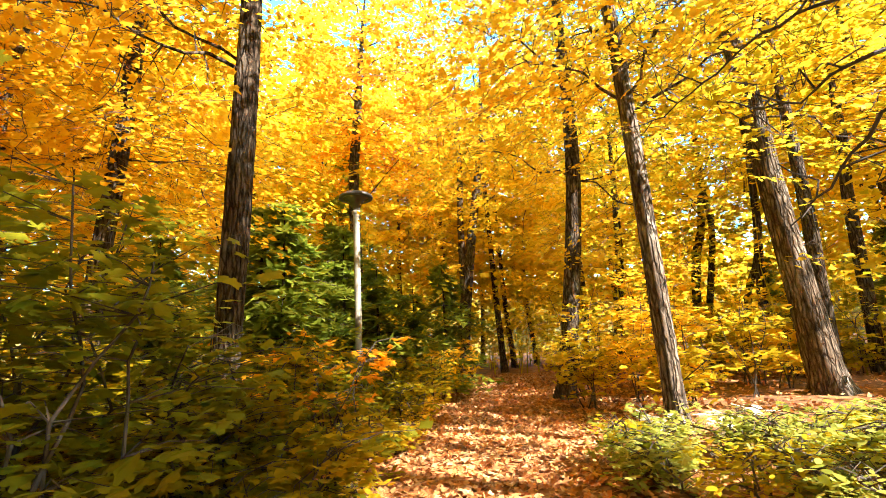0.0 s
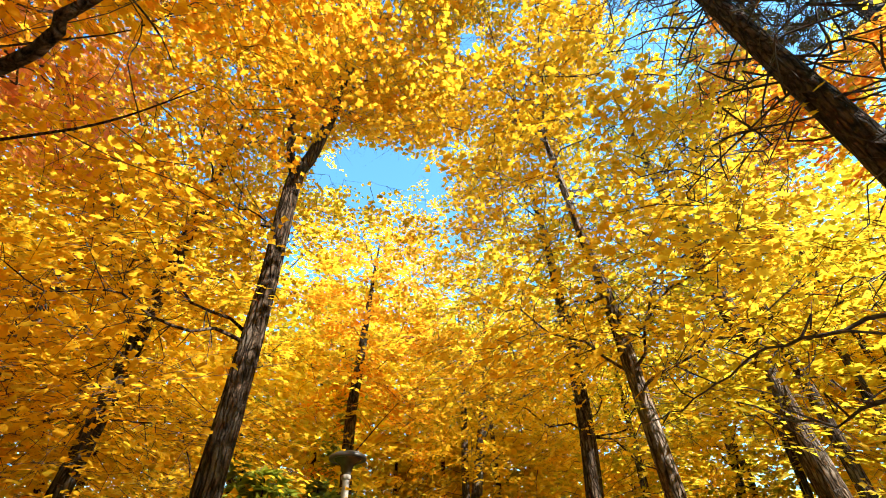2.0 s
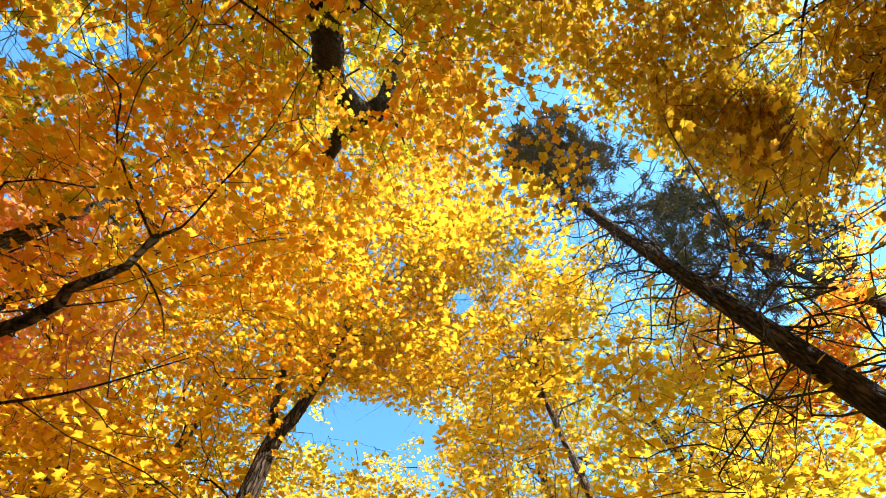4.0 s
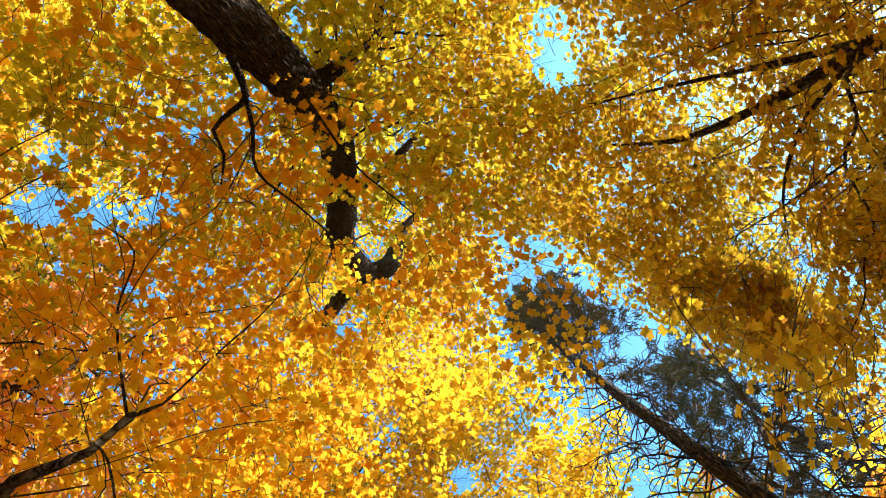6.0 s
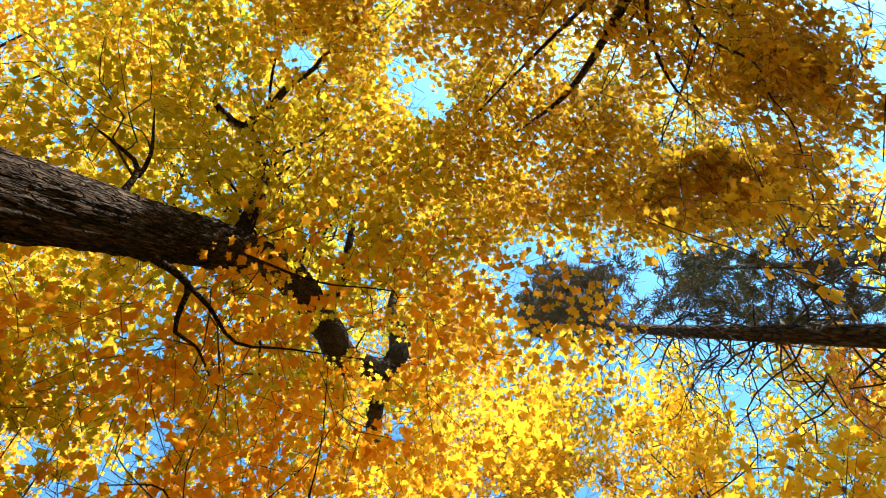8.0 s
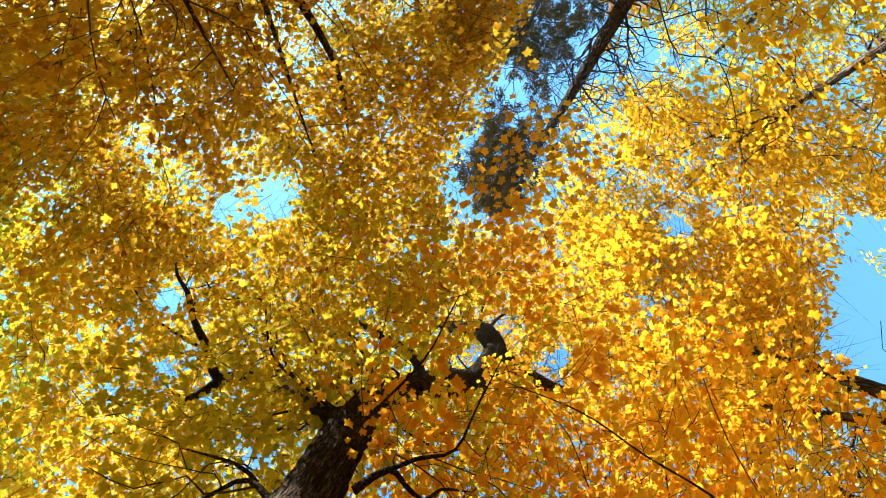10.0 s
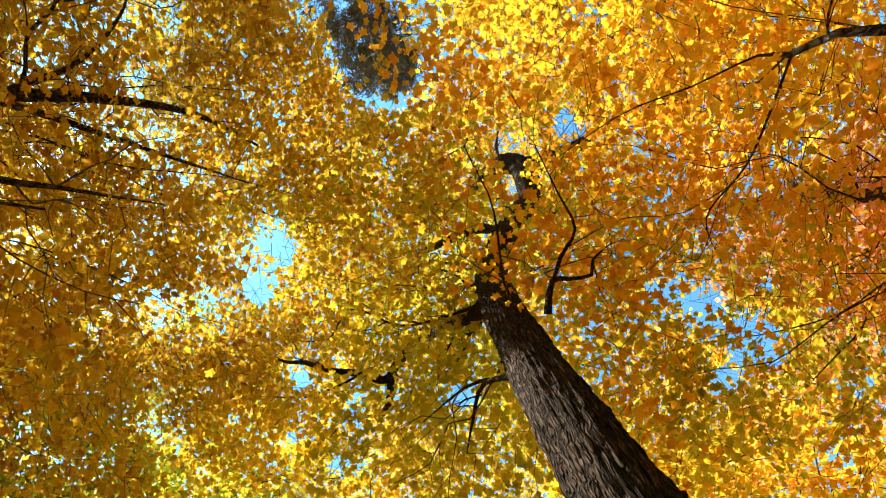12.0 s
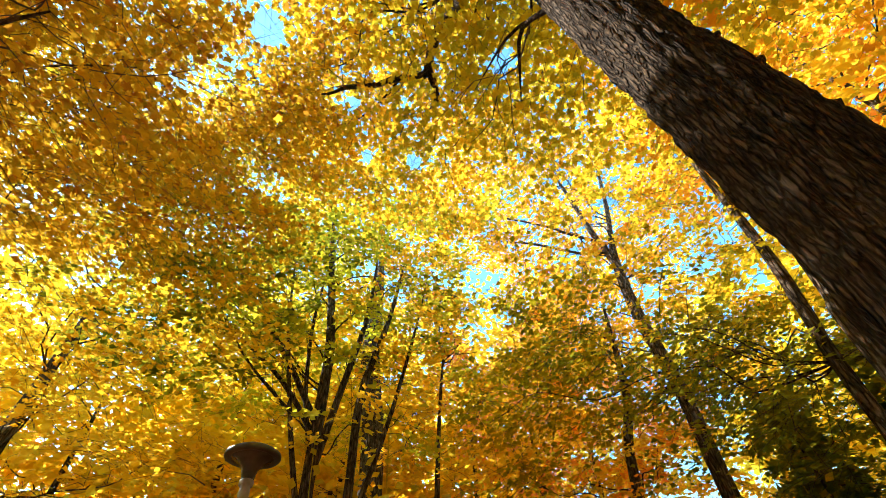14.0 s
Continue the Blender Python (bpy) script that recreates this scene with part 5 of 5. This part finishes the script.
def brush(name, label, count, radii, leaf, tall, per, size, seed):
    """Low growth between the trunks, too dense to tell apart."""
    g = Geo()
    done = 0
    while done < count:
        a = rng.uniform(0, 2 * math.pi)
        r = rng.uniform(*radii)
        x, y = r * math.sin(a), r * math.cos(a) + 1
        if -4 < y < 15.5 and abs(x - path_mid(max(y, 0))) < path_half(max(y, 0)) + 0.9:
            continue
        h = rng.uniform(*tall)
        n = per
        d = rng.normal(0, 1, (n, 3)) * (0.65, 0.65, h * 0.22) + (x, y, h * 0.6)
        d[:, 2] = np.maximum(d[:, 2], 0.1)
        leaves(g, d, size, 0.6, SIMPLE)
        tube(g, bend((x, y, -0.05), (x + 0.1, y, h), 0.02, 0.004, 0, 0.05, 4), 4, closed=False)
        done += 1
    ob = new(name, g.mesh(name))
    ob.data.materials.append(leaf)
    tagged(ob, label, "undergrowth", kind="stuff")


brush("undergrowth_yellow", "yellow saplings crowding between the trunks", 260, (8.5, 22), leaf_brush, (1.2, 4.5), 80, 0.10, 1)
brush("undergrowth_green", "green-yellow brush between the trunks", 240, (10, 26), leaf_shrub, (0.8, 3.0), 90, 0.085, 2)
brush("undergrowth_gold", "golden low branches between the trunks", 200, (9.5, 26), leaf_brush, (3.5, 8.0), 120, 0.12, 3)


# ---- conifers ----
def fir(label, at, height, width, seed, mat=None):
    x0, y0 = at
    z0 = ground_z(x0, y0)
    tree = thing("fir_tree", (x0, y0, z0), label, "tree", "young firs under the maples")
    g = Geo()
    tube(g, smooth_line([(x0, y0, z0 - 0.05, 0.05), (x0, y0, z0 + height * 0.5, 0.03), (x0, y0, z0 + height, 0.006)], 0.3), 7)
    part("trunk", g, bark_pine, tree)
    tw, lf = Geo(), Geo()
    h = 0.25
    while h < height - 0.1:
        reach = width * (1 - h / height) ** 0.6 * (0.8 + 0.3 * math.sin(h * 5 + x0 * 3))
        for k in range(6):
            a = rng.uniform(0, 2 * math.pi)
            rr = reach * rng.uniform(0.3, 1.4)
            tip = np.array([x0 + rr * math.cos(a), y0 + rr * math.sin(a), z0 + h - 0.22 * rr])
            root = np.array([x0, y0, z0 + h + 0.05])
            tube(tw, bend(root, tip, 0.009, 0.003, 0.05, 0.01, 4), 3, closed=False)
            m = int(16 + 50 * rr)
            u = rng.uniform(0.15, 1.05, m)
            side = np.array([-math.sin(a), math.cos(a), 0])
            fan = rng.uniform(-1, 1, m)
            p = root + (tip - root) * u[:, None] + side * (fan * 0.34 * rr * (1.1 - u) ** 0.6)[:, None]
            p[:, 2] -= 0.12 * np.abs(fan) * rr + rng.uniform(-0.02, 0.03, m)
            w = np.stack([math.cos(a) + side[0] * fan * 0.9, math.sin(a) + side[1] * fan * 0.9, np.zeros(m)], 1)
            leaves(lf, p, 0.19, 0.4, np.array([[0.0, -0.15, 0.02], [0.2, 0.25, 0], [0, 1.0, -0.08], [-0.2, 0.25, 0]]), w)
        h += 0.13 + 0.015 * height
    tagged(part("branchwork", tw, twig_dark, tree), kind="stuff")
    tagged(part("foliage", lf, mat or needle_dark, tree), kind="stuff")


for at, hgt, wid in (((-2.45, 6.9), 3.2, 1.4), ((-2.0, 8.6), 3.2, 1.6), ((-3.0, 7.4), 3.1, 1.6), ((-0.9, 10.2), 2.3, 1.4), ((-3.8, 9.2), 4.0, 1.8), ((-0.3, 12.4), 3.2, 1.5), ((-2.6, 10.0), 3.8, 1.6), ((-5.2, 8.2), 3.2, 1.6), ((-1.5, 9.2), 2.6, 1.4), ((-4.4, 6.9), 2.4, 1.4),
                     ((-3.2, 14.2), 8.5, 1.4), ((8.2, 12.4), 2.8, 1.3), ((10.0, 10.6), 3.2, 1.4), ((12.0, 12.0), 5.0, 1.6), ((-6.6, -4.6), 4.6, 1.8), ((-6.2, -6.0), 4.4, 1.9), ((-7.2, -6.8), 5.0, 1.8), ((-8.2, -5.4), 6.0, 1.6), ((-7.6, 6.8), 3.6, 1.2)):
    fir("young dark green fir with drooping layered boughs", at, hgt, wid, 0)


def pine(label, at, trunk, tufts, snag, seed, twig_low=3.0, boughs=()):
    """A tall bare-stemmed pine: dead spiky branches below, a tuft of needles at the top."""
    tree = thing("pine_tree", (*at, 0), label, "tree", "tall pines")
    line = smooth_line(trunk, 0.12)
    g = Geo()
    tube(g, line, 16, 0.07, seed, 0.3)
    part("trunk", g, bark_pine, tree, smooth=True)
    tw, lf = Geo(), Geo()
    top = line[-1, 2]
    for k in range(snag):
        c = line[int(rng.uniform(np.searchsorted(line[:, 2], twig_low), len(line) * 0.93))]
        a = rng.uniform(0, 2 * math.pi)
        ln = rng.uniform(0.5, 2.2)
        tip = c[:3] + ln * np.array([math.cos(a), math.sin(a), rng.uniform(-0.35, 0.25)])
        rows = smooth_line(bend(c[:3], tip, 0.012, 0.0035, -0.08, 0.13, 7), 0.15)
        dead = Geo()
        tube(dead, rows, 4, closed=False)
        for m in range(rng.integers(4, 10)):
            b = rows[rng.integers(len(rows) // 3, len(rows))]
            e = b[:3] + rng.normal(0, 0.28, 3)
            tube(dead, bend(b[:3], e, 0.0055, 0.0015, 0.0, 0.04, 4), 3, closed=False)
        part("dead_branch", dead, dead_wood, tree, "bare grey dead branch")
    for pts in boughs:
        r = np.linspace(0.016, 0.005, len(pts))
        rows = smooth_line(np.hstack([np.array(pts), r[:, None]]), 0.12)
        rows[1:-1, :3] += rng.normal(0, 0.012, (len(rows) - 2, 3))
        dead = Geo()
        tube(dead, rows, 6, closed=False)
        for b in rows[3::2]:
            e = b[:3] + rng.normal(0, 0.3, 3)
            tube(dead, bend(b[:3], e, 0.008, 0.0025, 0.0, 0.05, 5), 4, closed=False)
        part("dead_branch", dead, dead_wood, tree, "long crooked dead branch")
    for cx, cy, cz, r, count in tufts:
        near = line[np.argmin(np.abs(line[:, 2] - (cz - 0.4)))]
        tube(tw, smooth_line(bend(near[:3], (cx, cy, cz), 0.02, 0.006, -0.1, 0.06, 4), 0.2), 4, closed=False)
        for m in range(count):
            o = rng.normal(0, 1, 3) * (r, r, r * 0.6)
            p = np.array([cx, cy, cz]) + o
            tube(tw, bend((cx, cy, cz), p, 0.006, 0.002, 0.0, 0.03, 3), 3, closed=False)
            q = p + rng.normal(0, 0.06, (56, 3))
            leaves(lf, q, 0.13, 1.0, NEEDLE * (2.1, 1, 1), q - np.array([cx, cy, cz]))
    tagged(part("branchwork", tw, twig_dark, tree), kind="stuff")
    tagged(part("foliage", lf, needle_pine, tree), kind="stuff")


tuft_rows = []
for k in range(46):
    u = k / 45
    a = 2.4 * k
    rr = (0.25 + 1.5 * (1 - u)) * rng.uniform(0.1, 1.0)
    tuft_rows.append((3.02 + 0.55 * (1 - u) + 0.8 * rr * math.cos(a), 2.26 - 0.3 * (1 - u) + 0.75 * rr * math.sin(a), 11.2 + 4.7 * u, 0.25, 8))
pine("tall pine with bare spiky lower branches, sparse grey-green top", (2.98, 2.47), [(3.0, 2.45, -0.1, 0.15), (2.98, 2.47, 2, 0.125), (2.97, 2.48, 4, 0.107), (2.95, 2.5, 6, 0.094), (2.94, 2.51, 8, 0.085), (2.95, 2.5, 10, 0.077), (3.0, 2.43, 13, 0.06), (3.03, 2.36, 15, 0.035), (3.05, 2.33, 15.9, 0.01)], tuft_rows, 150, 3.0,
     boughs=[[(2.94, 2.5, 6.3), (2.93, 2.41, 6.8), (2.91, 2.23, 7.5), (3.02, 2.09, 7.9), (3.49, 1.74, 8.5), (3.74, 1.53, 8.8)], [(2.91, 2.23, 7.5), (2.69, 2.23, 7.7), (2.55, 2.35, 7.6)],
             [(2.94, 2.5, 5.9), (3.23, 2.24, 6.1), (3.9, 2.1, 6.7), (4.44, 2.03, 7.2)], [(2.93, 2.5, 8.8), (2.25, 2.46, 8.6), (1.85, 2.45, 8.5), (1.61, 2.72, 8.4)],
             [(2.93, 2.5, 6.4), (2.47, 2.55, 6.6), (2.24, 2.7, 6.6)], [(2.94, 2.5, 9.3), (3.13, 2.09, 9.9), (3.52, 1.83, 10.2), (3.9, 1.63, 10.6)], [(2.94, 2.5, 8.1), (2.46, 2.8, 8.2), (2.19, 3.01, 8.0)],
             [(2.97, 2.48, 2.5), (2.5, 2.6, 2.35), (2.14, 2.74, 2.28), (2.19, 3.25, 2.33), (2.08, 3.71, 2.65)], [(2.97, 2.48, 2.3), (2.5, 2.6, 2.1), (2.2, 2.71, 1.97), (2.26, 3.16, 1.76), (2.35, 3.64, 1.64)], [(2.97, 2.48, 2.8), (2.5, 2.55, 2.7), (2.05, 2.73, 2.65), (2.01, 3.27, 2.77), (1.76, 4.25, 2.7)]])
tuft_rows = []
for k in range(62):
    a, u = 2.4 * k, k / 61
    rr = 0.5 + 2.6 * (1 - abs(2 * u - 0.8)) * rng.uniform(0.3, 1.1)
    tuft_rows.append((8.7 + rr * math.cos(a), 4.4 + rr * math.sin(a), 11.0 + 6.0 * u, 0.24, 13))
pine("tall pine with dense grey-green needle clumps", (7.4, 3.9), [(7.3, 3.8, -0.1, 0.2), (7.4, 3.88, 8, 0.14), (8.2, 4.3, 11, 0.1), (8.2, 4.0, 14, 0.07), (8.0, 3.8, 17.2, 0.015)], tuft_rows, 60, 5.0)


# ---- lamps ----
def spin(g, profile, at, sides=28):
    a = np.linspace(0, 2 * math.pi, sides, endpoint=False)
    v = np.array([[(at[0] + r * math.cos(t), at[1] + r * math.sin(t), at[2] + z) for t in a] for r, z in profile]).reshape(-1, 3)
    i, j = np.meshgrid(np.arange(len(profile) - 1), np.arange(sides), indexing="ij")
    p, q = (i * sides + j).ravel(), (i * sides + (j + 1) % sides).ravel()
    g.add(v, np.stack([p, q, q + sides, p + sides], 1))


def lamp(at, label, top=3.15):
    x, y = at
    z0 = ground_z(x, y) - 0.03
    ob = thing("path_lamp", (x, y, z0), label, "lamp", "mushroom lamps along the path")
    g = Geo()
    spin(g, [(0.075, 0), (0.075, 0.05), (0.052, 0.08), (0.05, top - 0.45), (0.048, top - 0.3), (0.0, top - 0.3)], (x, y, z0))
    pole = part("pole", g, pole_paint, ob, smooth=True)
    g = Geo()
    spin(g, [(0.06, top - 0.36), (0.066, top - 0.35), (0.066, top - 0.31), (0.058, top - 0.3)], (x, y, z0))
    part("collar", g, pole_paint, ob, "grey metal collar", True).parent = pole
    g = Geo()
    spin(g, [(0.06, top - 0.30), (0.075, top - 0.22), (0.12, top - 0.15), (0.19, top - 0.11), (0.2, top - 0.1)], (x, y, z0))
    part("lens", g, lens_glass, ob, "frosted flared diffuser", True)
    g = Geo()
    spin(g, [(0.0, top - 0.1), (0.2, top - 0.1), (0.262, top - 0.105), (0.272, top - 0.09), (0.265, top - 0.06), (0.2, top - 0.02), (0.1, top), (0.0, top + 0.005)], (x, y, z0))
    part("cap", g, cap_paint, ob, "dark mushroom-shaped cap", True)


lamp((-1.48, 7.38), "pale lamp post with dark mushroom cap among firs", 3.52)
lamp((0.97, -5.25), "path lamp with dark mushroom cap under the trees", 3.3)


# ---- undergrowth ----
def sapling(label, at, height, leaf, seed, shape=MAPLE, size=0.075, stems=4, sprays=16, wide=0.7, name="sapling"):
    x0, y0 = at
    z0 = ground_z(x0, y0)
    ob = thing(name, (x0, y0, z0), label, "shrub", "undergrowth beside the path")
    st, lf = Geo(), Geo()
    for k in range(stems):
        a = rng.uniform(0, 2 * math.pi)
        r = wide * rng.uniform(0.2, 0.8)
        tip = np.array([x0 + r * math.cos(a), y0 + r * math.sin(a), z0 + height * rng.uniform(0.7, 1.0)])
        rows = smooth_line(bend((x0 + rng.normal(0, 0.05), y0 + rng.normal(0, 0.05), z0 - 0.03), tip, 0.011, 0.004, 0.1, 0.06, 5), 0.15)
        stem = Geo()
        tube(stem, rows, 5)
        part("stem", stem, twig_dark, ob)
        for m in range(sprays):
            b = rows[rng.integers(len(rows) // 4, len(rows))]
            a2 = rng.uniform(0, 2 * math.pi)
            e = b[:3] + wide * rng.uniform(0.25, 0.7) * np.array([math.cos(a2), math.sin(a2), rng.uniform(-0.1, 0.25)])
            tube(st, bend(b[:3], e, 0.004, 0.0015, 0.03, 0.01, 3), 3, closed=False)
            n = 9
            u = rng.uniform(0.3, 1.1, n)[:, None]
            side = np.array([-math.sin(a2), math.cos(a2), 0]) * rng.normal(0, 0.10, n)[:, None]
            p = b[:3] + (e - b[:3]) * u + side
            p[:, 2] += rng.normal(0, 0.025, n) - 0.02
            leaves(lf, p, size, 0.42, shape, np.tile([math.cos(a2), math.sin(a2), 0], (n, 1)) + side * 6)
    tagged(part("branchwork", st, twig_dark, ob), kind="stuff")
    tagged(part("foliage", lf, leaf, ob), kind="stuff")
    return ob


def thicket(count, xr, yr, kinds, hr, min_off, label, avoid=(), wide=0.7):
    done = 0
    while done < count:
        x, y = rng.uniform(*xr), rng.uniform(*yr)
        if abs(x - path_mid(y)) < path_half(y) + min_off or any((x - a) ** 2 + (y - b) ** 2 < c * c for a, b, c in avoid):
            continue
        leaf, shape, size = kinds[rng.integers(len(kinds))]
        sapling(label, (x, y), rng.uniform(*hr), leaf, done, shape, size, sprays=14, wide=wide)
        done += 1


shrub_kinds = [(leaf_shrub, MAPLE, 0.06), (leaf_green, OVAL, 0.052), (leaf_shrub, OVAL, 0.05), (leaf_lime, MAPLE, 0.06)]
thicket(26, (-4.2, -0.9), (2.6, 6.2), [(leaf_green, MAPLE, 0.052), (leaf_shrub, MAPLE, 0.054), (leaf_shrub, OVAL, 0.048)], (0.5, 1.25), 0.15, "low green-yellow maple sapling in the shade", [(-1.95, 4.4, 0.35)])
thicket(28, (-6.5, -0.6), (6.0, 11.5), shrub_kinds, (0.6, 1.5), 0.25, "yellow-green shrub beside the path")
thicket(30, (2.0, 8.5), (5.4, 13.0), [(leaf_yellow, MAPLE, 0.07), (leaf_lime, OVAL, 0.06), (leaf_yellow, OVAL, 0.06), (leaf_lime, MAPLE, 0.065)], (0.6, 1.9), 0.3, "yellow maple sapling lit by the sun", [(5.05, 7.1, 0.6), (4.2, 6.0, 1.2), (3.3, 6.3, 1.0), (2.1, 5.2, 0.5)])
thicket(26, (1.2, 5.0), (2.7, 4.4), [(leaf_pale, MAPLE, 0.036), (leaf_pale, OVAL, 0.03), (leaf_lime, OVAL, 0.031)], (0.15, 0.4), 0.25, "low pale green plant in full sun", wide=0.4)
for at, hgt in (((-1.35, 2.05), 1.75), ((-1.75, 2.5), 1.9), ((-2.3, 2.2), 2.1), ((-2.6, 3.0), 2.3), ((-3.3, 3.2), 2.3)):
    sapling("leafy green maple sapling close to the path", at, hgt, leaf_green, 0, BROAD, 0.05, 4, 22, 0.75)
for at in ((-1.75, 5.0), (-1.25, 5.1)):
    sapling("sapling turned orange among green shrubs", at, 1.2, leaf_amber, 0, MAPLE, 0.06, 2, 8, 0.6)
for at, hgt, tint in (((2.5, 7.3), 1.5, leaf_yellow), ((1.9, 7.5), 1.1, leaf_lime), ((2.9, 6.5), 1.3, leaf_yellow), ((2.5, 6.1), 0.9, leaf_lime), ((3.2, 7.8), 1.8, leaf_yellow), ((3.7, 8.8), 2.2, leaf_gold), ((2.9, 10.2), 2.0, leaf_yellow)):
    sapling("bright yellow maple sapling beside the path", at, hgt, tint, 0, MAPLE, 0.06, 4, 16, 0.75)
for at, hgt, tint in (((-0.75, 6.6), 0.7, leaf_shrub), ((-0.55, 8.0), 0.8, leaf_lime), ((-0.4, 9.4), 1.0, leaf_yellow), ((0.0, 11.0), 1.2, leaf_gold)):
    sapling("yellow-green sapling at the path's edge", at, hgt, tint, 0, MAPLE, 0.055, 4, 14, 0.6)
# broad leaves whose sun glare is painted as near-white
for at in ((1.85, 4.72), (2.3, 4.75)):
    sapling("small plant with large leaves coloured sun-white at a maple's foot", at, 0.22, leaf_sun_white, 0, OVAL, 0.085, 2, 2, 0.25)
for at, hgt in (((-0.98, 2.75), 0.55), ((-0.85, 3.3), 0.6), ((-1.3, 3.15), 0.75), ((-1.0, 3.9), 0.5), ((-0.9, 4.6), 0.6)):
    sapling("small green maple seedling at the path's edge", at, hgt, leaf_shrub, 0, BROAD, 0.05, 3, 8, 0.42)
thicket(16, (-1.5, -0.6), (3.4, 8.5), [(leaf_lime, OVAL, 0.035), (leaf_lime, MAPLE, 0.04), (leaf_yellow, OVAL, 0.035)], (0.12, 0.32), 0.02, "low yellow-green plant along the path", wide=0.32)
